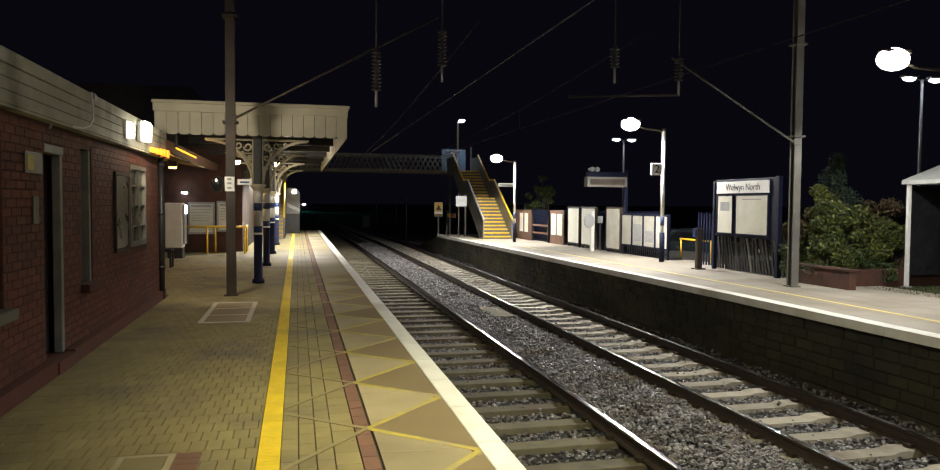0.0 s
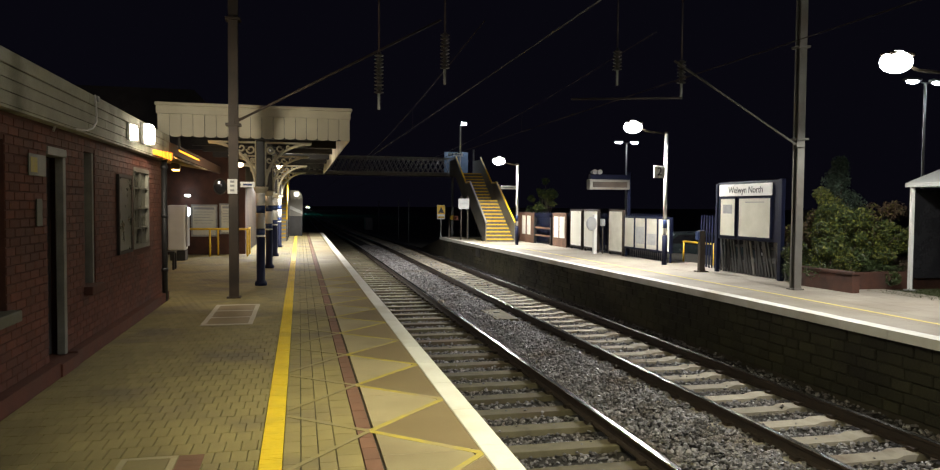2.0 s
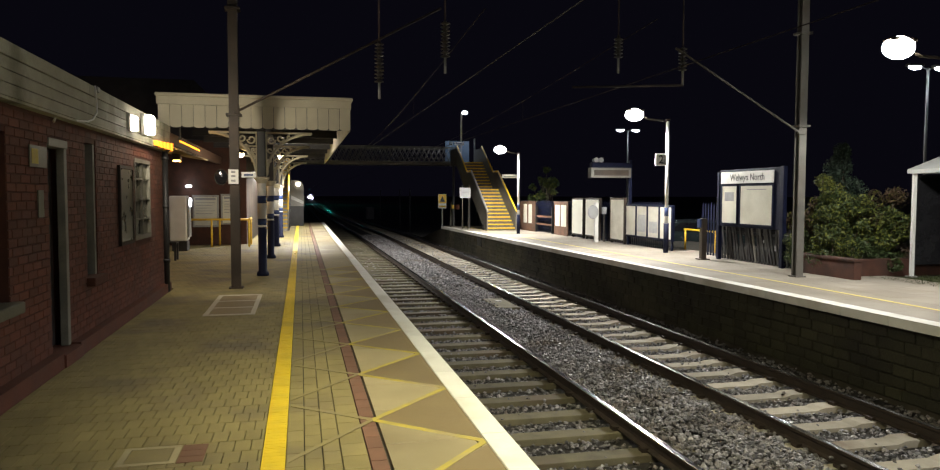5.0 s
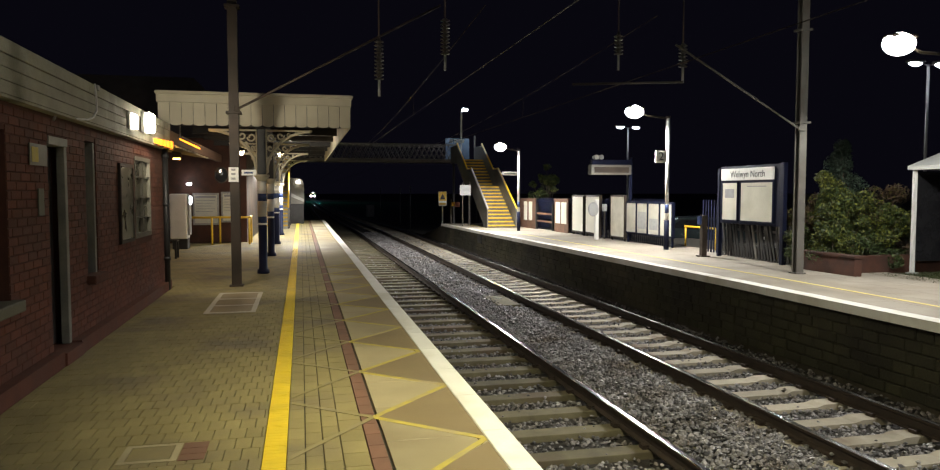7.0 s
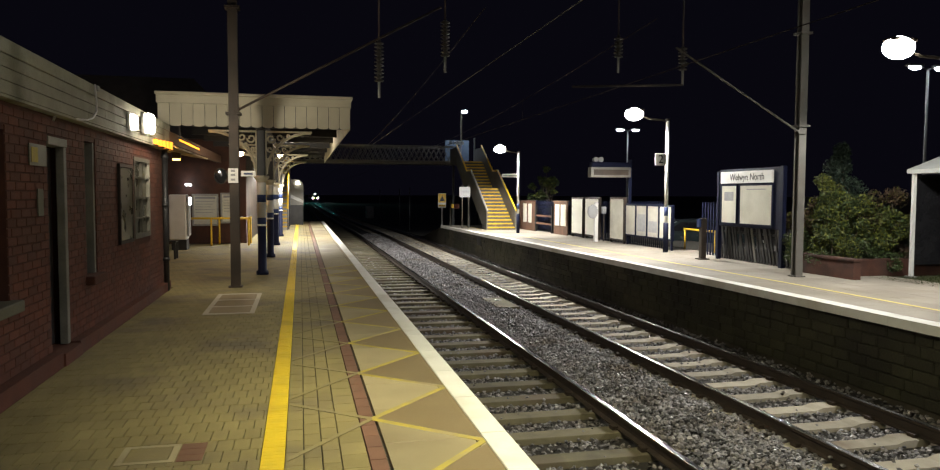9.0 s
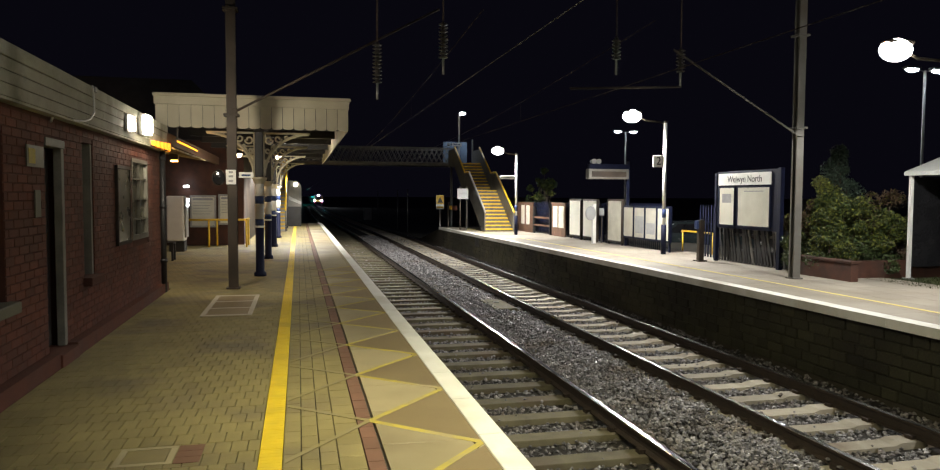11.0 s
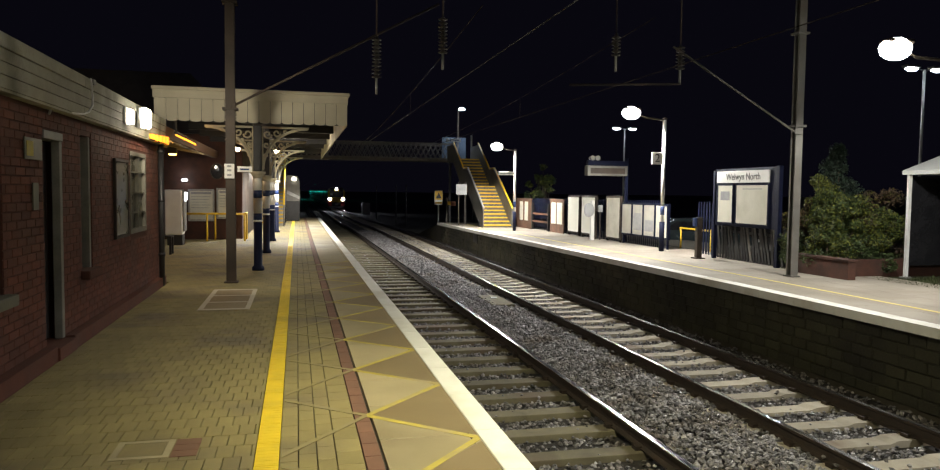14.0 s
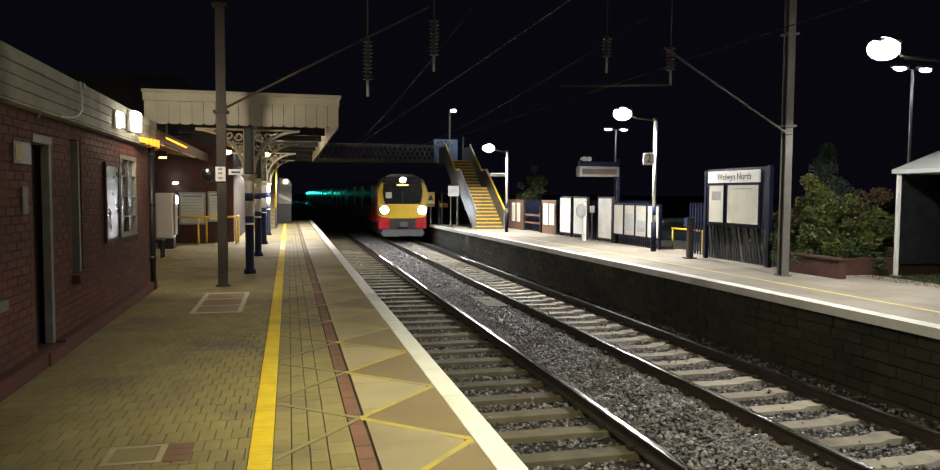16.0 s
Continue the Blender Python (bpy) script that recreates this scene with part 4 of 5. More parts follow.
        w = thing("overhead_wire", "contact wire and catenary above the track", "wire", (x, 20, 3.74), "overhead wires")
        tubes("contact_wire", "mast_grey" if x < 4 else "steel", w, ((x, -20, 3.74), (x, 320, 3.74), 0.008, 5))
        bm = bmesh.new()
        pts = [(x, y, 3.86 + 0.85 * ((y - 38) / 26) ** 2) for y in range(12, 65, 4)]
        pipe(bm, pts, 0.007, 5)
        part("catenary_wire", bm, "steel", w)
        for y in (20, 28, 36, 44, 52):
            tubes("dropper", "steel", w, ((x, y, 3.74), (x, y, 3.86 + 0.85 * ((y - 38) / 26) ** 2), 0.004, 4))


# ---- far platform ----
def lamp_column(x, y, base, head, top):
    """Platform lamp: white column with dark blue foot and band, bent arm and glowing bowl over the platform."""
    t = thing("lamp_column", "white lamp column with dark blue foot and glowing lamp head", "lamp post", (x, y, base), "far platform lamps")
    tubes("foot", "navy", t, ((x, y, base), (x, y, base + 0.85), 0.075, 12), label="dark blue painted foot")
    tubes("column", "white_paint", t, ((x, y, base + 0.85), (x, y, top), 0.055, 12))
    tubes("blue_ring", "blue_band", t, ((x, y, base + 1.05), (x, y, base + 1.3), 0.06, 12), label="dark blue painted ring")
    tubes("cap", "steel", t, ((x, y, top), (x, y, top + 0.06), 0.07, 12))
    bm = bmesh.new()
    pipe(bm, [(x, y, top - 0.02), (x - 0.2, y, top + 0.02), (head[0] + 0.42, y, top + 0.05), (head[0] + 0.2, y, top + 0.13)], 0.026)
    part("arm", bm, "steel", t)
    bm = bmesh.new()
    bxb(bm, head[0] - 0.2, head[0] + 0.26, y - 0.13, y + 0.13, head[2] + 0.06, head[2] + 0.13, 0.03)
    h = part("lamp_head", bm, "steel", t)
    # bowl oversized, so that its shape also covers the lamp's glare
    bm = bmesh.new()
    bmesh.ops.create_uvsphere(bm, u_segments=16, v_segments=8, radius=1, matrix=Matrix.Translation((head[0], y, head[2] - 0.02)) @ Matrix.Diagonal((0.27, 0.2, 0.18, 1)))
    part("bowl", bm, "bulb_white", h, "glowing lamp bowl")
    return t


def far_lamps():
    for x, y, z in P2_LAMPS[:3]:
        lamp_column(x + (1.55 if y < 15 else 1.04 if y < 25 else 0.85), y, far_edge(y), (x, y, z), z - 0.18)
    # both out of view; the one at y = 4 is added to carry the floor's lamp
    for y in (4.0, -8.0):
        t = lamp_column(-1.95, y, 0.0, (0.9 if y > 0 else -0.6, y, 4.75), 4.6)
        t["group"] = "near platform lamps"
    n = thing("platform_number", "square white plate with the platform number", "sign", (10.0, 19.32, 2.48))
    boxes("plate", "white_paint", n, (9.82, 10.17, 19.30, 19.33, 2.48, 2.82), r=0.006)
    writing("2", 0.33, Matrix.Translation((9.995, 19.297, 2.65)) @ pose(0, 0, 0, 90, 0, 0), "black", n, "numeral")
    s = thing("hanging_sign", "narrow white sign fixed to the lamp column", "sign", (9.0, 31.35, 2.4))
    boxes("plate", "white_paint", s, (8.62, 9.36, 31.3, 31.33, 2.40, 2.55), r=0.006)
    boxes("writing_bar", "print", s, (8.7, 9.2, 31.294, 31.299, 2.46, 2.49))


def name_board():
    t = thing("station_name_board", "navy framed station name board with white panels", "name board", (10.45, 15.8, 0))
    boxes("backing", "navy", t, (10.46, 10.52, 14.55, 17.0, 0.86, 2.28), r=0.01)
    boxes("post", "navy", t, (10.44, 10.54, 14.42, 14.54, 0, 2.3), r=0.012)
    boxes("post", "navy", t, (10.44, 10.54, 17.0, 17.1, 0, 2.24), r=0.012)
    p = boxes("name_panel", "white_paint", t, (10.42, 10.458, 14.78, 16.9, 1.93, 2.22), r=0.006, label="white panel with the station name")
    writing("Welwyn North", 0.225, Matrix.Translation((10.417, 15.78, 2.07)) @ Matrix(((0, 0, -1, 0), (-1, 0, 0, 0), (0, 1, 0, 0), (0, 0, 0, 1))), "black", t, "station_name")
    for y0, y1 in ((16.22, 16.86), (14.82, 16.06)):
        f = boxes("poster_frame", "navy", t, (10.43, 10.458, y0 - 0.03, y0, 0.92, 1.9), (10.43, 10.458, y1, y1 + 0.03, 0.92, 1.9), (10.43, 10.458, y0, y1, 1.87, 1.9), (10.43, 10.458, y0, y1, 0.92, 0.95))
        boxes("poster", "paper", f, (10.44, 10.457, y0 + 0.004, y1 - 0.004, 0.954, 1.866))
    boxes("map_print", "print", t, (10.436, 10.4395, 16.34, 16.74, 1.5, 1.72))
    boxes("heading", "print", t, (10.436, 10.4395, 15.05, 15.8, 1.77, 1.79))
    # leaning dark palings below the board
    f = thing("paling_fence", "dark leaning wooden paling fence", "fence", (10.6, 15.8, 0))
    boxes("rail", "black", f, (10.66, 10.7, 14.3, 17.2, 0.3, 0.36), (10.66, 10.7, 14.3, 17.2, 0.68, 0.74))
    bm = bmesh.new()
    bx(bm, -0.012, 0.012, -0.035, 0.035, 0.0, 0.86)
    me = mesh_of("paling", bm, M["mast_grey"])
    dark = me.copy()
    dark.materials.clear()
    dark.materials.append(M["black"])
    for k in range(24):
        ob = new("paling", me if k in (3, 11) else dark)
        ob.parent = f
        ob.matrix_parent_inverse = Matrix.Translation(-f.location)
        ob.location = (10.645, 14.35 + k * 0.12, 0.02)
        ob.rotation_euler = (random.uniform(-0.28, -0.1), 0, 0)


def poster_case(y0, y1, z0, z1, m, paper, n, name, label, group, x=10.7, foot=True):
    """A free-standing case with n posters side by side, facing the track."""
    t = thing(name, label, "poster case", (x, (y0 + y1) / 2, far_edge(y0)), group)
    b = far_edge(y0)
    boxes("backing", m, t, (x + 0.01, x + 0.08, y0, y1, z0 + b, z1 + b), r=0.008)
    if foot:
        boxes("leg", m, t, (x + 0.02, x + 0.07, y0 + 0.05, y0 + 0.11, b, z0 + b))
        boxes("leg", m, t, (x + 0.02, x + 0.07, y1 - 0.11, y1 - 0.05, b, z0 + b))
    w = (y1 - y0) / n
    for k in range(n):
        a, c = y0 + k * w + 0.05, y0 + (k + 1) * w - 0.05
        f = boxes("poster_frame", m, t, (x - 0.02, x + 0.009, a - 0.03, a, z0 + b + 0.03, z1 + b - 0.03), (x - 0.02, x + 0.009, c, c + 0.03, z0 + b + 0.03, z1 + b - 0.03), (x - 0.02, x + 0.009, a, c, z1 + b - 0.06, z1 + b - 0.03), (x - 0.02, x + 0.009, a, c, z0 + b + 0.03, z0 + b + 0.06))
        boxes("poster", paper, f, (x - 0.01, x + 0.008, a + 0.004, c - 0.004, z0 + b + 0.064, z1 + b - 0.064))
        if n == 4 and k in (1, 2):
            boxes("picture", "print", f, (x - 0.0125, x - 0.0105, a + 0.06, c - 0.06, z0 + b + 0.2, z0 + b + (0.55 if k == 1 else 0.75)), label="grey picture on the poster")
    return t


def screen(y0, y1, posters):
    t = thing("timber_screen", "brown boarded platform screen with white posters", "screen", (10.75, y0, far_edge(y0)), "boarded screens")
    b, y = far_edge(y0), y0
    while y < y1 - 0.02:
        boxes("plank", "timber", t, (10.72, 10.76, y, min(y + 0.148, y1), b, b + 1.38))
        y += 0.15
    boxes("cap_rail", "timber", t, (10.69, 10.79, y0 - 0.03, y1 + 0.03, b + 1.382, b + 1.43), r=0.008)
    for a, c in posters:
        boxes("poster", "paper", t, (10.70, 10.718, a, c, b + 0.38, b + 1.28), label="white poster")


def far_platform():
    screen(33.1, 36.1, ((34.35, 34.85), (33.55, 34.05)))
    screen(28.75, 30.4, ((29.65, 30.2), (28.9, 29.5)))
    poster_case(26.95, 28.2, 0.1, 1.58, "steel", "white_poster", 1, "poster_case", "tall steel poster case with a bright white poster", "tall poster cases")
    poster_case(25.35, 26.75, 0.1, 1.58, "steel", "white_poster", 1, "poster_case", "tall steel poster case with a bright white poster", "tall poster cases")
    poster_case(23.2, 24.4, 0.08, 1.58, "steel", "paper_grey", 1, "poster_case", "tall steel poster case with a faded picture poster", "tall poster cases")
    poster_case(19.9, 23.1, 0.28, 1.36, "navy", "paper_grey", 4, "poster_row", "navy frame with four faded posters in a row", "")
    h = thing("help_point", "white help point post with a round grey panel", "help point", (10.24, 24.55, far_edge(24.5)))
    z = far_edge(24.5)
    boxes("post", "white_paint", h, (10.17, 10.3, 24.48, 24.62, z, z + 1.42), r=0.02)
    bm = bmesh.new()
    bmesh.ops.create_uvsphere(bm, u_segments=18, v_segments=10, radius=1, matrix=Matrix.Translation((10.06, 24.42, z + 1.08)) @ Matrix.Diagonal((0.2, 0.06, 0.25, 1)))
    part("panel", bm, "sign_grey", h, "round grey speaking panel")
    k = thing("control_box", "small pale control box on a post", "box", (10.6, 24.7, z))
    boxes("post", "steel", k, (10.6, 10.64, 24.72, 24.76, z, z + 1.0))
    boxes("case", "sign_grey", k, (10.55, 10.68, 24.66, 24.82, z + 1.0, z + 1.25), r=0.015)
    # gate posts between the screens
    g = thing("gate", "dark slatted gate between the screens", "gate", (10.75, 31.6, far_edge(31)))
    z = far_edge(31)
    for y in (30.6, 32.9):
        boxes("gate_post", "black", g, (10.7, 10.8, y, y + 0.1, z, z + 1.2))
    for zz in (0.35, 0.7):
        boxes("gate_rail", "timber", g, (10.73, 10.77, 30.7, 32.9, z + zz, z + zz + 0.08))
    # dark palisade fence along the back of the platform
    f = thing("palisade_fence", "navy steel palisade fence behind the platform", "fence", (11.0, 22, 0))
    bm = bmesh.new()
    prism(bm, [(-0.03, 0), (0.03, 0), (0.03, 1.36), (0.0, 1.46), (-0.03, 1.36)], "x", 0, 0.015)
    me = mesh_of("pale", bm, M["navy"])
    y = 17.7
    while y < 36.5:
        if not (18.75 < y < 20.7):
            ob = new("pale", me)
            ob.parent = f
            ob.matrix_parent_inverse = Matrix.Translation(-f.location)
            ob.location = (10.98, y, far_edge(y))
        y += 0.14
    for z in (0.3, 1.1):
        boxes("fence_rail", "navy", f, (11.0, 11.04, 20.7, 36.5, far_edge(28) + z, far_edge(28) + z + 0.05))
    # bollard, handrail
    b = thing("post_box", "grey steel post with a blue box on its side", "post", (9.98, 16.97, 0.0))
    boxes("post", "steel", b, (9.92, 10.06, 16.9, 17.04, 0.0, 1.06), r=0.015)
    boxes("box", "blue_band", b, (9.86, 9.915, 16.92, 17.06, 0.82, 1.04), r=0.01, label="small blue box")
    boxes("foot", "steel", b, (9.86, 10.12, 16.84, 17.1, 0.0, 0.03))
    r = thing("handrail", "yellow tubular handrail beside the car park gate", "handrail", (11.5, 19.8, 0))
    tubes("top_rail", "rail_yellow", r, ((11.55, 20.7, 0.6), (11.55, 18.9, 0.6), 0.03, 8))
    for y in (20.65, 19.6, 18.95):
        tubes("post", "rail_yellow", r, ((11.55, y, -0.03), (11.55, y, 0.58), 0.026, 8))
    # train information display on its pole
    d = thing("information_display", "grey-framed train information display on a pole", "display", (11.1, 23.5, -0.03))
    boxes("pole", "navy", d, (11.02, 11.12, 23.55, 23.65, -0.05, 2.85), r=0.01)
    boxes("case", "mast_grey", d, (9.56, 11.02, 23.4, 23.7, 2.236, 2.58), r=0.02)
    boxes("screen", "steel", d, (9.66, 10.92, 23.39, 23.399, 2.31, 2.5), label="dull brown screen")
    boxes("cable_tray", "navy", d, (9.6, 11.02, 23.45, 23.65, 2.585, 2.75), r=0.01)
    for x in (9.72, 9.9):
        bm = bmesh.new()
        tube(bm, (x, 23.35, 2.83), (x, 23.6, 2.83), 0.085, 12, 0.055)
        part("loudspeaker", bm, "sign_grey", d, "grey horn loudspeaker")
    # signs at the foot of the stairs
    s = thing("warning_sign", "yellow and white electricity warning sign on a post", "sign", (7.8, 41.0, -0.1))
    boxes("post", "galv", s, (7.76, 7.83, 41.0, 41.05, -0.12, 1.0))
    boxes("plate", "white_paint", s, (7.56, 8.02, 40.96, 40.99, 0.9, 1.7), r=0.006)
    boxes("yellow_panel", "rail_yellow", s, (7.57, 8.01, 40.945, 40.957, 1.18, 1.69))
    bm = bmesh.new()
    prism(bm, [(7.63, 1.26), (7.95, 1.26), (7.79, 1.60)], "y", 40.936, 40.943)
    part("triangle", bm, "black", s, "black warning triangle")
    boxes("writing_bar", "rail_yellow", s, (7.6, 7.98, 40.95, 40.957, 0.96, 1.06))
    s = thing("grey_sign", "grey sign board on two posts", "sign", (7.95, 34.4, -0.1))
    boxes("board", "sign_grey", s, (7.93, 8.5, 36.95, 36.98, 1.5, 2.03), r=0.006)
    for x in (8.06, 8.4):
        boxes("post", "steel", s, (x, x + 0.05, 36.985, 37.03, -0.12, 2.16))
    boxes("writing_bar", "print", s, (8.03, 8.4, 36.943, 36.949, 1.76, 1.8))
    k = thing("fire_point", "small red and yellow boxes on a post", "box", (8.4, 40.0, -0.1))
    boxes("post", "steel", k, (8.02, 8.09, 39.9, 39.96, -0.12, 1.3))
    boxes("yellow_box", "rail_yellow", k, (8.1, 8.26, 39.88, 40.0, 0.9, 1.12), r=0.01)
    boxes("red_box", "brick", k, (8.28, 8.55, 39.88, 40.0, 0.86, 1.12), r=0.01)
    # open-fronted shelter
    w = thing("waiting_shelter", "white-framed waiting shelter with a pale pitched roof", "shelter", (12.4, 11, 0.0))
    for x, y in ((11.95, 12.4), (11.95, 8.6), (14.0, 12.4), (14.0, 8.6)):
        boxes("post", "white_paint", w, (x - 0.035, x + 0.035, y - 0.035, y + 0.035, 0.0, 2.1), r=0.01)
        boxes("foot", "galv", w, (x - 0.08, x + 0.08, y - 0.08, y + 0.08, 0.0, 0.03))
    bm = bmesh.new()
    prism(bm, [(11.86, 2.08), (14.1, 2.08), (14.1, 2.16), (12.98, 2.56), (11.86, 2.16)], "y", 8.4, 12.5)
    part("roof", bm, "canvas", w)
    boxes("back_panel", "window", w, (13.98, 14.02, 8.65, 12.35, 0.2, 2.05))
    boxes("end_glass", "window", w, (12.0, 13.95, 12.4, 12.415, 0.25, 2.05))


# ---- planting ----
def leaf_cloud(name, clumps, count, size, material, parent, seed, label=""):
    """Many small folded leaves thrown round clump centres; uneven, with gaps."""
    rng = np.random.default_rng(seed)
    verts, faces = [], []
    for _ in range(count):
        c = clumps[rng.integers(len(clumps))]
        d = rng.normal(size=3)
        d /= np.linalg.norm(d)
        r = c[3] * rng.uniform(0.55, 1.08)
        p = np.array(c[:3]) + d * r * np.array([1, 1, 0.85])
        if p[2] < 0.03:
            continue
        a = rng.normal(size=3)
        a /= np.linalg.norm(a)
        u = np.cross(a, rng.normal(size=3))
        u /= np.linalg.norm(u)
        s = size * rng.uniform(0.6, 1.3)
        n = np.cross(a, u)
        k = len(verts)
        verts += [(p - a * s).tolist(), (p + u * s * 0.5 + n * s * 0.15).tolist(), (p + a * s).tolist(), (p - u * s * 0.5 + n * s * 0.15).tolist()]
        faces += [(k, k + 1, k + 2), (k, k + 2, k + 3)]
    me = bpy.data.meshes.new(name)
    me.from_pydata(verts, [], faces)
    me.materials.append(M[material])
    ob = new(name, me)
    ob.parent = parent
    ob.matrix_parent_inverse = Matrix.Translation(-parent.location)
    return tagged(ob, label)


def bush(x, y, h, spread, seed, label, count=5200, size=0.05, yellow=0.3, name="shrub", leaf="leaf", cone=False):
    t = thing(name, label, "shrub", (x, y, 0), "platform shrubs")
    rng = random.Random(seed)
    clumps = []
    bm = bmesh.new()
    for k in range(26):
        a, r = rng.uniform(0, math.tau), spread * math.sqrt(rng.random())
        z = rng.uniform(0.25, 1.0) * h * (1.05 - 0.45 * (r / spread) ** 2)
        size_c = rng.uniform(0.16, 0.34) * (0.6 + 0.4 * spread)
        if cone:
            z = h * (0.25 + 0.75 * k / 25)
            r *= 1.05 - 0.95 * z / h
            size_c *= 2.1 - 1.35 * z / h
        c = (x + r * math.cos(a), y + r * math.sin(a) * 1.2, z, size_c)
        clumps.append(c)
        mid = (x + 0.4 * (c[0] - x), y + 0.4 * (c[1] - y), 0.45 * z)
        pipe(bm, [(x + rng.uniform(-0.1, 0.1), y + rng.uniform(-0.1, 0.1), 0.0), mid, c[:3]], 0.014, 5)
    part("branching", bm, "bark", t)
    leaf_cloud("crown", clumps, int(count * (1 - yellow)), size, leaf, t, seed)
    top = [c for c in clumps if c[2] > 0.45 * h]
    if yellow:
        leaf_cloud("young_leaves", top, int(count * yellow), size, "leaf_yellow", t, seed + 50, "yellow-green young leaves")
    return t


def planting():
    p = thing("planter_wall", "low red brick planter wall in front of shrubs", "planter", (10.3, 13.5, 0.0))
    boxes("wall", "brick_dim", p, (10.3, 10.47, 12.05, 13.7, 0.0, 0.36), r=0.01)
    boxes("return_wall", "brick_dim", p, (10.472, 11.2, 13.55, 13.7, 0.0, 0.36), r=0.01)
    boxes("coping", "brick_dim", p, (10.28, 10.49, 12.03, 13.72, 0.362, 0.42), r=0.012)
    boxes("end_wall", "brick_dim", p, (10.47, 13.8, 12.62, 12.78, 0.0, 0.36))
    boxes("soil", "ground", p, (10.472, 13.8, 12.78, 13.545, -0.02, 0.3), (11.0, 13.8, 13.72, 17.3, -0.02, 0.3))
    bush(11.2, 13.6, 1.7, 0.6, 3, "dense green shrub behind the planter wall", 10000, 0.036, 0.25)
    bush(11.5, 14.3, 2.05, 0.45, 21, "yellow-green shrub with young leaves", 7000, 0.036, 0.6)
    bush(11.75, 13.3, 1.5, 0.6, 4, "rounded green shrub behind the planter wall", 9000, 0.036, 0.3)
    bush(11.25, 14.6, 1.8, 0.42, 5, "reddish-brown shrub beside the mast", 6500, 0.036, 0.1, leaf="leaf_red")
    bush(12.15, 14.7, 2.7, 0.62, 6, "tall dark blue-green conifer-like shrub at the back", 8000, 0.034, 0.0, leaf="leaf_dark", cone=True)
    bush(12.4, 13.7, 2.1, 0.6, 12, "dark reddish shrub next to the shelter", 7000, 0.036, 0.05, leaf="leaf_red")
    bush(13.0, 13.4, 1.25, 0.6, 14, "dark green shrub behind the shelter", 5000, 0.036, 0.05)
    bush(10.75, 13.2, 0.85, 0.42, 13, "low leaves spilling over the planter wall", 4000, 0.03, 0.3)
    bush(10.62, 14.1, 0.95, 0.2, 8, "small grey-green shrub at the foot of the mast", 3400, 0.028, 0.1)
    t = bush(13.0, 38.0, 3.5, 0.9, 9, "small tree with glossy leaves behind the fence", 1600, 0.09, 0.2, "small_tree")
    g = thing("grass", "rough dark grass beside the shelter", "grass", (12.6, 11, 0), kind="stuff")
    rng = np.random.default_rng(7)
    verts, faces = [], []
    for _ in range(5000):
        x, y, a, h = rng.uniform(10.95, 13.9), rng.uniform(8.5, 12.5), rng.uniform(0, 6.28), rng.uniform(0.02, 0.07)
        k = len(verts)
        verts += [(x - 0.006 * math.cos(a), y - 0.006 * math.sin(a), 0), (x + 0.006 * math.cos(a), y + 0.006 * math.sin(a), 0), (x + rng.uniform(-0.03, 0.03), y + rng.uniform(-0.03, 0.03), h)]
        faces.append((k, k + 1, k + 2))
    me = bpy.data.meshes.new("blades")
    me.from_pydata(verts, [], faces)
    me.materials.append(M["grass"])
    ob = new("blades", me)
    ob.parent = g
    ob.matrix_parent_inverse = Matrix.Translation(-g.location)
    setting("verge", "grassy verge behind the far platform", "ground", "grass", (10.96, 14.2, 2.0, 12.5, -0.03, -0.004))
    setting("car_park", "asphalt car park behind the far platform", "ground", "joint", (14.2, 60, -20, 70, -1.3, -0.75))


def car(x, y, rz):
    """A parked hatchback, built along y with its nose towards -y."""
    t = thing("car", "dark parked hatchback car in the car park", "car", (0, 0, 0))
    side = [(-2.0, 0.3), (-2.02, 0.62), (-1.85, 0.82), (-1.0, 0.95), (-0.35, 1.40), (0.2, 1.48), (1.1, 1.44), (1.75, 1.05), (1.95, 0.95), (2.0, 0.4), (1.9, 0.28)]
    bm = bmesh.new()
    prism(bm, side, "x", -0.82, 0.82)
    for v in bm.verts:
        if v.co.z > 1.0:
            v.co.x *= 0.84
    bmesh.ops.bevel(bm, geom=list(bm.edges), offset=0.05, segments=2, affect="EDGES")
    part("body", bm, "car_paint", t)
    bm = bmesh.new()
    prism(bm, [(-0.9, 1.0), (-0.32, 1.36), (1.05, 1.38), (1.5, 1.06)], "x", -0.80, 0.80)
    for v in bm.verts:
        if v.co.z > 1.2:
            v.co.x *= 0.9
    part("glazing", bm, "window", t)
    for sx in (-0.8, 0.8):
        for yy in (-1.25, 1.25):
            w = tubes("wheel", "black", t, ((sx - 0.09, yy, 0.31), (sx + 0.09, yy, 0.31), 0.31, 18))
            tubes("rim", "galv", w, ((sx - 0.1, yy, 0.31), (sx + 0.1, yy, 0.31), 0.18, 14))
    for sx in (-0.6, 0.6):
        boxes("headlight", "white_paint", t, (sx - 0.16, sx + 0.16, -2.03, -1.9, 0.62, 0.74), r=0.02)
    t.matrix_basis = pose(x, y, -0.75, 0, 0, rz)


def car_park():
    car(15.1, 25.6, 75)
    for x, y, top in ((20.9, 45.0, 5.9), (21.6, 22.0, 6.15)):
        t = thing("street_lamp", "double-headed street lamp in the car park", "street lamp", (x, y, -0.75), "car park lamps")
        tubes("pole", "galv", t, ((x, y, -0.75), (x, y, top), 0.06, 10, 0.045))
        for s in (-1, 1):
            tubes("arm", "galv", t, ((x, y, top - 0.05), (x + s * 0.45, y, top + 0.05), 0.025, 8))
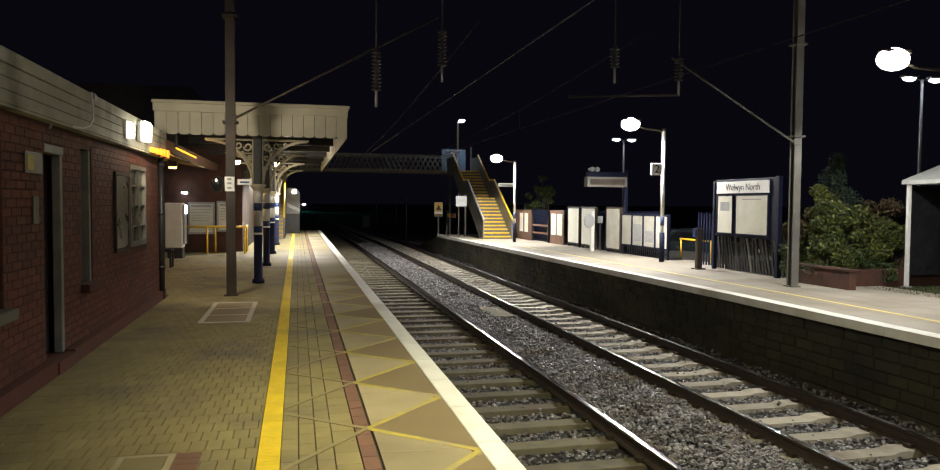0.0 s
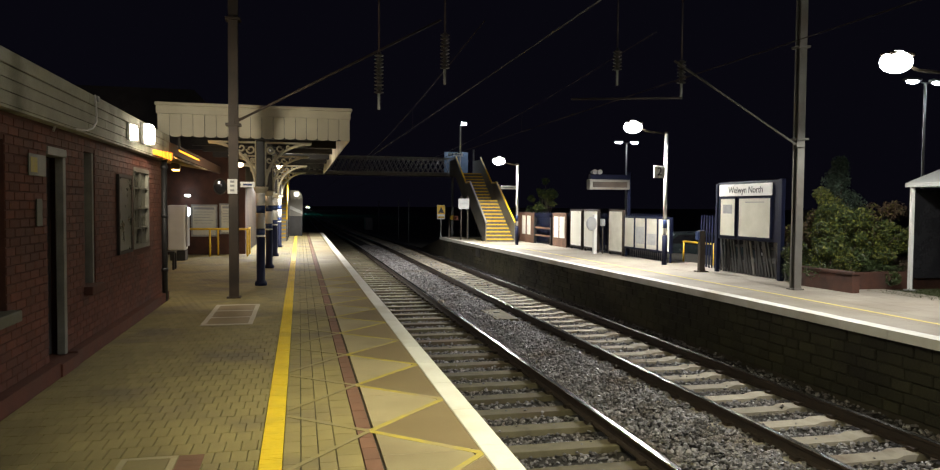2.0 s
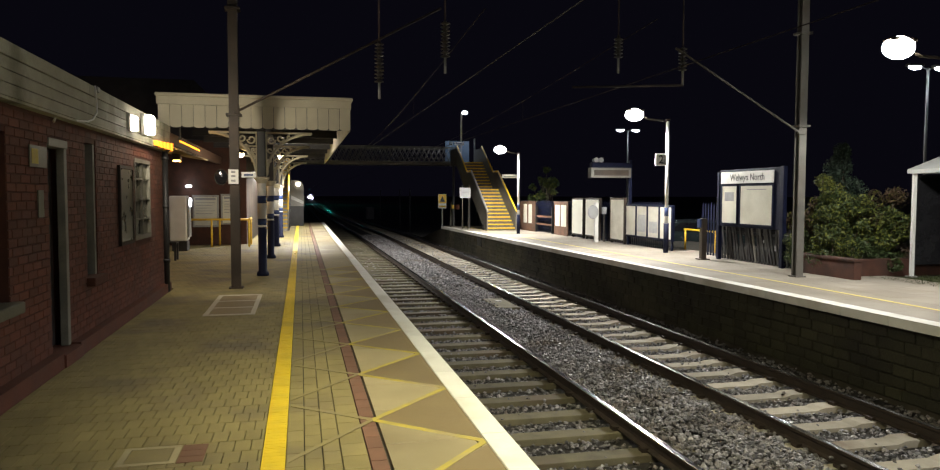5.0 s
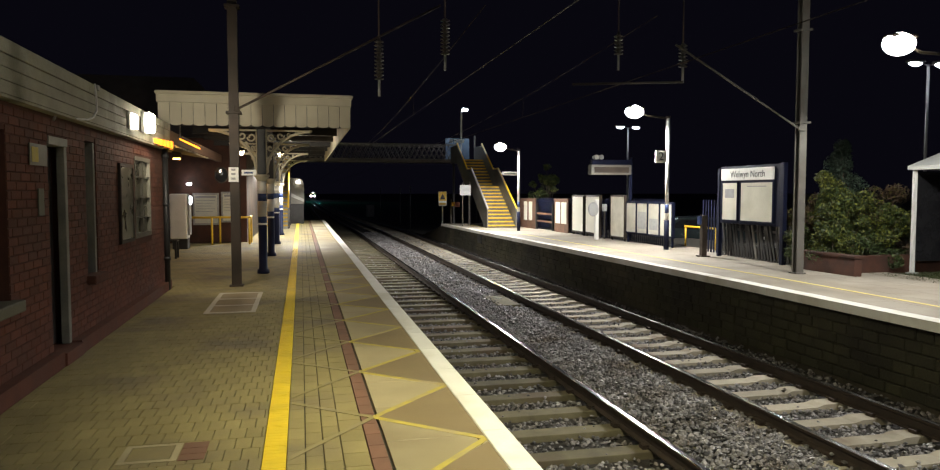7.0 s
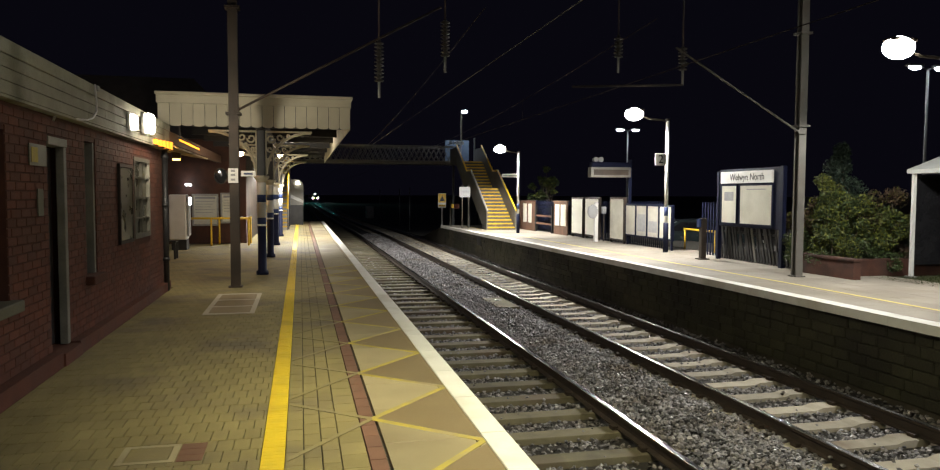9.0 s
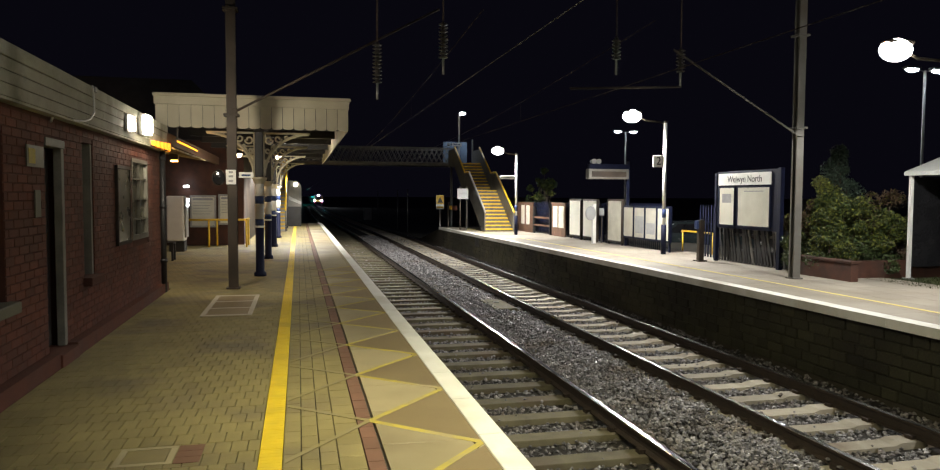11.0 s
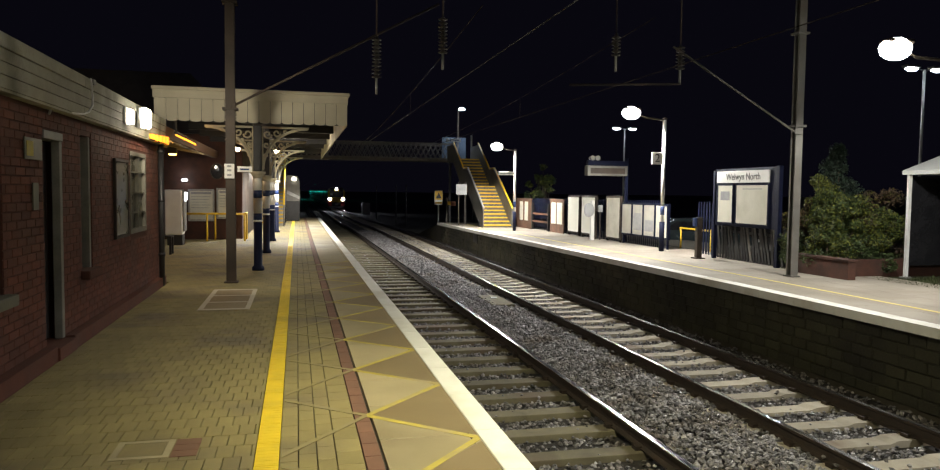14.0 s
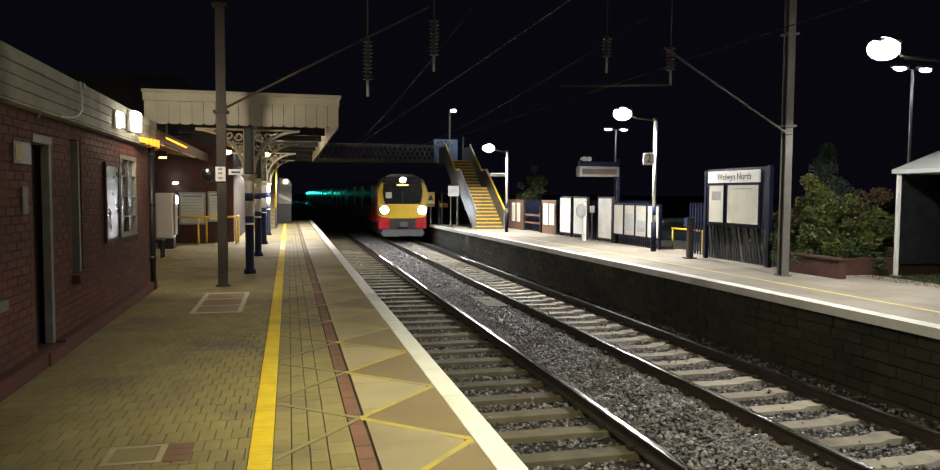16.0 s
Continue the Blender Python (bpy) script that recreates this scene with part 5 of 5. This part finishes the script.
            h = boxes("lamp_head", "galv", t, (x + s * 0.55 - 0.3, x + s * 0.55 + 0.3, y - 0.14, y + 0.14, top + 0.03, top + 0.12), r=0.03)
            bm = bmesh.new()
            bmesh.ops.create_uvsphere(bm, u_segments=14, v_segments=8, radius=1, matrix=Matrix.Translation((x + s * 0.55, y, top + 0.01)) @ Matrix.Diagonal((0.26, 0.13, 0.1, 1)))
            part("bowl", bm, "bulb_cold", h, "cold glowing bowl")


# ---- line side ----
def line_side():
    s = thing("signal", "railway signal post showing green", "signal", (0.3, 300.2, BED - 0.8))
    tubes("post", "black", s, ((0.3, 300.2, BED - 0.9), (0.3, 300.2, 1.0), 0.08, 8))
    boxes("head", "black", s, (0.0, 0.6, 300.05, 300.3, 0.9, 2.3), r=0.02)
    tubes("lens", "green_lens", s, ((0.3, 300.0, 1.65), (0.3, 300.05, 1.65), 0.14, 14), label="green glowing lens")
    for x, y in ((9.4, 103.0), (9.5, 105.5)):
        c = thing("lineside_cabinet", "grey steel cabinet beside the line", "cabinet", (x, y, BED - 0.5), "lineside cabinets")
        boxes("case", "galv", c, (x - 0.5, x + 0.5, y - 0.3, y + 0.3, BED - 0.6, BED + 1.1), r=0.02)
        boxes("door", "sign_grey", c, (x - 0.44, x + 0.44, y + 0.3, y + 0.33, BED - 0.3, BED + 1.0), r=0.01)
    for k, (x, y) in enumerate(((9.0, 62.0), (9.2, 70.0), (9.0, 86.0))):
        m = thing("lineside_post", "thin grey post beside the line", "post", (x, y, BED), "lineside posts")
        tubes("pole", "galv", m, ((x, y, BED - 0.5), (x, y, 2.2), 0.05, 8))
    c = thing("trackside_cover", "flat grey-green cable cover between the tracks", "cover", (4.75, 17.3, BED))
    bm = bmesh.new()
    prism(bm, [(4.45, BED + 0.03), (5.08, BED + 0.03), (5.02, BED + 0.12), (4.5, BED + 0.12)], "y", 16.6, 18.2)
    part("lid", bm, "sleeper_dim_dirty", c)
    boxes("handle", "galv", c, (4.7, 4.85, 17.6, 17.68, BED + 0.122, BED + 0.14))
    # no real opening: a black box gives the recess its shade
    n = thing("drain_recess", "square drain recess in the platform wall, its shade a black box", "drain", (7.78, 30.0, -0.5))
    boxes("recess_shade", "black", n, (7.755, 7.79, 31.6, 32.4, -0.62, -0.25))


def covers():
    c = thing("inspection_cover", "long inspection cover with pale frame set in the paving", "manhole cover", (-0.96, 11.4, 0))
    for a, b, p, q in ((-1.30, -1.235, 10.36, 12.45), (-0.69, -0.625, 10.36, 12.45), (-1.235, -0.69, 10.36, 10.44), (-1.235, -0.69, 12.36, 12.45), (-1.235, -0.69, 11.02, 11.08), (-1.235, -0.69, 11.7, 11.76)):
        boxes("frame_bar", "cover_frame", c, (a, b, p, q, -0.02, 0.007), r=0.002)
    for p, q in ((10.445, 11.015), (11.085, 11.695), (11.765, 12.355)):
        boxes("infill", "dark_field", c, (-1.23, -0.695, p, q, -0.02, 0.004), r=0.001, label="brown paved infill")
    c = thing("inspection_cover", "small metal cover with pale surround in the paving", "manhole cover", (-0.95, 4.85, 0))
    boxes("surround", "slab", c, (-1.10, -0.76, 4.66, 4.70, -0.02, 0.005), (-1.10, -0.76, 4.95, 4.99, -0.02, 0.005), (-1.10, -1.06, 4.70, 4.95, -0.02, 0.005), (-0.80, -0.76, 4.70, 4.95, -0.02, 0.005), r=0.001)
    for y in (4.66, 4.77, 4.88):
        boxes("red_block", "red_paver", c, (-0.752, -0.60, y, y + 0.105, -0.02, 0.0045), r=0.001, label="red paving block")
    boxes("lid", "paver", c, (-1.055, -0.805, 4.705, 4.945, -0.02, 0.004), r=0.002)


# ---- the train ----
train = thing("train", "red and yellow electric train with lit headlights", "train", (0, 0, 0))


def build_train():
    """Front at y = 0, rail level z = 0; eight cars behind one another."""
    def ring(y, w, z0, z1, zc, lean=0.0):
        return [(-w, y, z0), (w, y, z0), (w * 1.0, y + lean * 0.2, zc), (w * 0.86, y + lean * 0.8, z1 - 0.28), (w * 0.45, y + lean, z1), (-w * 0.45, y + lean, z1), (-w * 0.86, y + lean * 0.8, z1 - 0.28), (-w, y + lean * 0.2, zc)]
    def loft(name, rings, m, label=""):
        bm = bmesh.new()
        vs = [[bm.verts.new(p) for p in r] for r in rings]
        for a, b in zip(vs, vs[1:]):
            for i in range(len(a)):
                j = (i + 1) % len(a)
                bm.faces.new((a[i], a[j], b[j], b[i]))
        bm.faces.new(vs[0])
        bm.faces.new(vs[-1][::-1])
        return part(name, bm, m, train, label)
    # cab: yellow front with dark screen, red lower corners
    loft("cab_roof", [ring(0.35, 1.16, 2.85, 3.42, 2.95, 0.3), ring(1.5, 1.37, 2.85, 3.6, 3.0)], "train_dark")
    bm = bmesh.new()
    prism(bm, [(-1.3, 1.32), (-0.95, 1.2), (0.95, 1.2), (1.3, 1.32), (1.34, 1.6), (1.34, 1.98), (-1.34, 1.98), (-1.34, 1.6)], "y", 0.04, 0.5)
    part("cab_front", bm, "train_yellow", train, "yellow cab front")
    for s in (-1, 1):
        bm = bmesh.new()
        prism(bm, [(s * 0.98, 1.978), (s * 1.34, 1.978), (s * 1.37, 2.4), (s * 1.34, 2.75), (s * 1.24, 3.05), (s * 1.08, 3.2), (s * 1.06, 3.05), (s * 1.1, 2.7), (s * 1.07, 2.3)], "y", 0.06, 0.55)
        part("cab_pillar", bm, "train_yellow", train, "yellow cab pillar")
        boxes("corner_panel", "train_red", train, (min(s * 0.72, s * 1.32), max(s * 0.72, s * 1.32), 0.02, 0.5, 0.62, 1.25), r=0.05, label="red lower corner")
        h = boxes("headlight_cluster", "train_grey", train, (min(s * 0.82, s * 1.24), max(s * 0.82, s * 1.24), -0.01, 0.04, 1.46, 1.86), r=0.02)
        # disc wider than a real lens, its size standing in for glare
        bm = bmesh.new()
        tube(bm, (s * 1.03, -0.015, 1.66), (s * 1.03, -0.012, 1.66), 0.19, 18)
        part("headlight", bm, "train_light", h, "glaring white headlight")
        bm = bmesh.new()
        tube(bm, (s * 1.03, -0.19, 1.66), (s * 1.03, -0.0105, 1.66), 0.235, 18, 0.2, False)
        part("bezel", bm, "train_dark", h)
    bm = bmesh.new()
    prism(bm, [(-1.02, 1.984), (1.02, 1.984), (1.12, 2.5), (1.12, 2.75), (1.06, 3.05), (0.75, 3.16), (-0.75, 3.16), (-1.06, 3.05), (-1.12, 2.75), (-1.12, 2.5)], "y", 0.12, 0.2)
    ws = part("windscreen", bm, "train_glass", train, "dark windscreen")
    boxes("wiper", "black", ws, (-0.02, 0.02, 0.09, 0.115, 2.0, 2.7))
    boxes("destination_board", "destination", ws, (-0.3, 0.3, 0.1, 0.118, 2.98, 3.07), r=0.008, label="amber destination display")
    boxes("cab_blind", "paper", ws, (-0.92, -0.6, 0.105, 0.118, 2.3, 2.62), label="pale cab blind")
    tubes("top_light", "train_top_light", train, ((0, 0.05, 3.3), (0, 0.054, 3.3), 0.14, 16), label="glaring white top light")
    boxes("roof_brow", "train_dark", train, (-1.02, 1.02, 0.06, 0.6, 3.165, 3.45), r=0.07)
    boxes("coupler_recess", "train_dark", train, (-0.72, 0.72, 0.12, 0.5, 0.62, 1.25))
    boxes("coupler", "train_grey", train, (-0.22, 0.22, -0.25, 0.12, 0.72, 1.02), r=0.05)
    bm = bmesh.new()
    prism(bm, [(-1.1, 0.22), (1.1, 0.22), (1.2, 0.42), (1.1, 0.6), (-1.1, 0.6), (-1.2, 0.42)], "y", 0.0, 0.12)
    part("snow_plough", bm, "train_grey", train, "pale obstacle deflector")
    for c in range(8):
        y0 = 0.5 + 20.3 * c
        y1 = y0 + 19.7
        loft("car_body", [ring(y0, 1.38, 1.05, 3.62, 2.92), ring(y1, 1.38, 1.05, 3.62, 2.92)], "train_grey", "pale grey coach body")
        boxes("lower_band", "train_red", train, (-1.392, -1.381, y0, y1, 0.95, 1.75), label="red lower band")
        boxes("underframe", "train_dark", train, (-1.2, 1.2, y0 + 0.4, y1 - 0.4, 0.35, 1.05))
        boxes("cab_side", "train_red", train, (-1.395, -1.383, y0, y0 + 2.6, 1.75, 3.0), label="red end panel")
        for b in (2.6, 15.0):
            for k in (0, 2.3):
                for s in (-1, 1):
                    tubes("wheel", "train_dark", train, ((s * 0.68, y0 + b + k, 0.42), (s * 0.8, y0 + b + k, 0.42), 0.42, 14))
        y = y0 + 3.0
        k = 0
        while y < y1 - 1.2:
            if k % 4 == 3:
                boxes("door_leaf", "train_yellow", train, (-1.40, -1.385, y, y + 1.2, 1.1, 3.0), r=0.004, label="yellow sliding door")
            else:
                boxes("window", "train_glass", train, (-1.398, -1.384, y, y + 1.25, 1.85, 2.75), r=0.004)
            y += 1.45
            k += 1


# ---- laid pieces: paving, bricks, stones ----
def laid(parent, name, material, cells, near, bm_of):
    """Cells nearest by the plan become parts on shared meshes; the rest is one joined mesh. cells: (size key, place)."""
    meshes, rest, count = {}, bmesh.new(), 0
    for size, at in cells:
        if near(at) and count < 300:
            if size not in meshes:
                bm = bmesh.new()
                bm_of(bm, size, (0, 0, 0))
                meshes[size] = mesh_of(name, bm, M[material])
            ob = new(name, meshes[size])
            ob.parent = parent
            ob.matrix_parent_inverse = Matrix.Translation(-parent.location)
            ob.location = at
            count += 1
        else:
            bm_of(rest, size, at)
    if rest.verts:
        tagged(part(name + "_field", rest, material, parent), kind="stuff")
    else:
        rest.free()


def slab_piece(bm, size, at):
    """A flat piece with chamfered top edges, its top at z of at."""
    w, d, h, c = size
    x, y, z = at
    lo = [bm.verts.new((x + a * w, y + b * d, z - h)) for a, b in ((0, 0), (1, 0), (1, 1), (0, 1))]
    mid = [bm.verts.new((x + a * w, y + b * d, z - c)) for a, b in ((0, 0), (1, 0), (1, 1), (0, 1))]
    top = [bm.verts.new((x + c + a * (w - 2 * c), y + c + b * (d - 2 * c), z)) for a, b in ((0, 0), (1, 0), (1, 1), (0, 1))]
    for i in range(4):
        j = (i + 1) % 4
        bm.faces.new((lo[i], lo[j], mid[j], mid[i]))
        bm.faces.new((mid[i], mid[j], top[j], top[i]))
    bm.faces.new(top)


def face_piece(bm, size, at):
    """A brick or stone standing proud of a wall; size: depth towards the track side (signed), length along y, height, chamfer."""
    d, w, h, c = size
    x, y, z = at
    s = [bm.verts.new((x, y + a * w, z + b * h)) for a, b in ((0, 0), (1, 0), (1, 1), (0, 1))]
    m = [bm.verts.new((x + d * 0.6, y + a * w, z + b * h)) for a, b in ((0, 0), (1, 0), (1, 1), (0, 1))]
    t = [bm.verts.new((x + d, y + c + a * (w - 2 * c), z + c + b * (h - 2 * c))) for a, b in ((0, 0), (1, 0), (1, 1), (0, 1))]
    for i in range(4):
        j = (i + 1) % 4
        bm.faces.new((s[i], s[j], m[j], m[i]))
        bm.faces.new((m[i], m[j], t[j], t[i]))
    bm.faces.new(t)


def paving():
    rng = random.Random(11)
    t = thing("paving_near", "tan block paving of the near platform", "paving", (-1, 8, 0), kind="structure")
    cells = []
    r, y = 0, -5.9
    while y < P1_END:
        x = -2.165 + (0.0525 if r % 2 else 0)
        lo = -6.95 if 13.5 < y < 25.1 else -2.165
        x -= 0.105 * math.ceil((x - lo) / 0.105)
        while x < -0.26:
            cut = max(0.0, lo - x)
            w = min(0.1004, -0.254 - x) - cut
            if w > 0.006:
                cells.append(((round(w, 3), 0.2076, 0.03, 0.003), (x + cut, y, rng.uniform(-0.0015, 0.0015))))
            x += 0.105
        y += 0.21
        r += 1
    laid(t, "paver", "paver", cells, lambda p: 4.0 < p[1] < 8 and p[0] > -2.3, slab_piece)
    t = thing("paving_strip", "tan and red paving beside the yellow line", "paving", (0.2, 8, 0), kind="structure")
    cells, red, slabs = [], [], []
    for k, (x, w) in enumerate(((-0.104, 0.108), (0.010, 0.106), (0.122, 0.108), (0.236, 0.158))):
        y = -5.9 + 0.115 * (k % 2)
        while y < P1_END - 0.3:
            cells.append(((w, 0.228, 0.03, 0.0032), (x, y, rng.uniform(-0.001, 0.001))))
            y += 0.23
    y = -5.9
    while y < P1_END - 0.3:
        red.append(((0.104, 0.226, 0.03, 0.003), (0.401, y, rng.uniform(-0.001, 0.001))))
        y += 0.23
    y = -5.9
    while y < P1_END - 0.6:
        slabs.append(((0.592, 0.756, 0.03, 0.003), (0.524, y, rng.uniform(-0.0004, 0.0004))))
        slabs.append(((0.052, 0.756, 0.03, 0.003), (1.126, y + 0.2, rng.uniform(-0.0004, 0.0004))))
        y += 0.76
    laid(t, "paver", "paver", cells, lambda p: 3.5 < p[1] < 14, slab_piece)
    laid(t, "red_paver", "red_paver", red, lambda p: 3.5 < p[1], slab_piece)
    laid(t, "slab", "slab", slabs, lambda p: True, slab_piece)
    # worn yellow zigzag and the grimy fields between its arms
    z = thing("zigzag_marking", "worn yellow zigzag lines painted across the platform", "road marking", (0.5, 9, 0), kind="structure")
    a, step = 4.65 - 1.39 * 2, 1.39
    while a < 16:
        mid = a + 0.62
        arms = (((1.175, a), (0.49, mid), (-0.09, mid + 0.5), 0.0), ((1.175, a + step), (0.49, mid), (-0.09, mid - 0.72), 0.0009))
        for v, c, e, lift in arms:
            for p, q, m, mat in ((v, c, 0.036, "zigzag"), (c, e, 0.032, "zigzag_faint")):
                bm = bmesh.new()
                prism(bm, [(p[0], p[1] - m), (q[0], q[1] - m), (q[0], q[1] + m), (p[0], p[1] + m)], "z", 0.0006, (0.0024 if mat == "zigzag" else 0.0042) + lift)
                part("stripe", bm, mat, z)
        bm = bmesh.new()
        prism(bm, [(1.175, a + 0.06), (1.175, a + step - 0.06), (0.526, mid + 0.045), (0.526, mid - 0.045)], "z", 0.0006, 0.0015)
        part("dark_field", bm, "dark_field", z, "darker worn field between the lines")
        a += step
    n = thing("brickwork_office", "red bricks of the office wall in worn mortar", "brickwork", (-2.27, 9, 0.14), kind="structure")
    cells, row, zz = [], 0, 0.145
    while zz < 2.3:
        y = 4.0 - (0.1125 if row % 2 else 0)
        while y < 13.33:
            runs = [(y, min(y + 0.215, 13.34))]
            for p, q, lo, hi in OPENINGS:
                if zz + 0.066 > lo - 0.09 and zz < hi + 0.02:
                    runs = [c for s, e in runs for c in ((s, min(e, p - 0.004)), (max(s, q + 0.004), e)) if c[1] - c[0] > 0.02]
            for s, e in runs:
                cells.append(((0.009, round(e - s, 3), 0.065, 0.003), (-2.27, s, zz)))
            y += 0.225
        zz += 0.075
        row += 1
    laid(n, "brick", "brick", cells, lambda p: 6.4 < p[1] < 10.2, face_piece)
    n = thing("stonework_far", "dark stone facing of the far platform", "stonework", (7.8, 18, -0.5), kind="structure")
    cells, row, zz = [], 0, BED + 0.02
    while zz < -0.2:
        y = 3.0 - 0.12 * row
        while y < 40:
            w = rng.choice((0.28, 0.34, 0.40, 0.46))
            if zz + 0.15 < far_edge(y) - 0.02:
                cells.append(((rng.choice((-0.018, -0.026, -0.034)), w - 0.012, 0.15, 0.012), (7.80, y, zz)))
            y += w
        zz += 0.162
        row += 1
    laid(n, "stone", "wall_stone", cells, lambda p: p[1] < 22, face_piece)


def motions():
    rows = []
    for k in range(32):
        y = 40.0 + 39.0 * (16.0 - k * 0.5)
        rows.append((k * 0.5, pose(6.07, y, RAIL + drop(y))))
    rows += [(15.9, pose(6.07, 43.9, RAIL)), (16.0, pose(6.07, 40.0, RAIL))]
    walk(train, rows)


ground()
track("track_near", NEAR, 7.87, 0.75, "sleeper_dim_dirty")
track("track_far", FAR, 7.545, 0.655, "sleeper")
ballast()
platforms()
far_paving()
office()
canopy()
main_building()
footbridge()
overhead()
far_lamps()
name_board()
far_platform()
planting()
car_park()
line_side()
covers()
build_train()
paving()
motions()
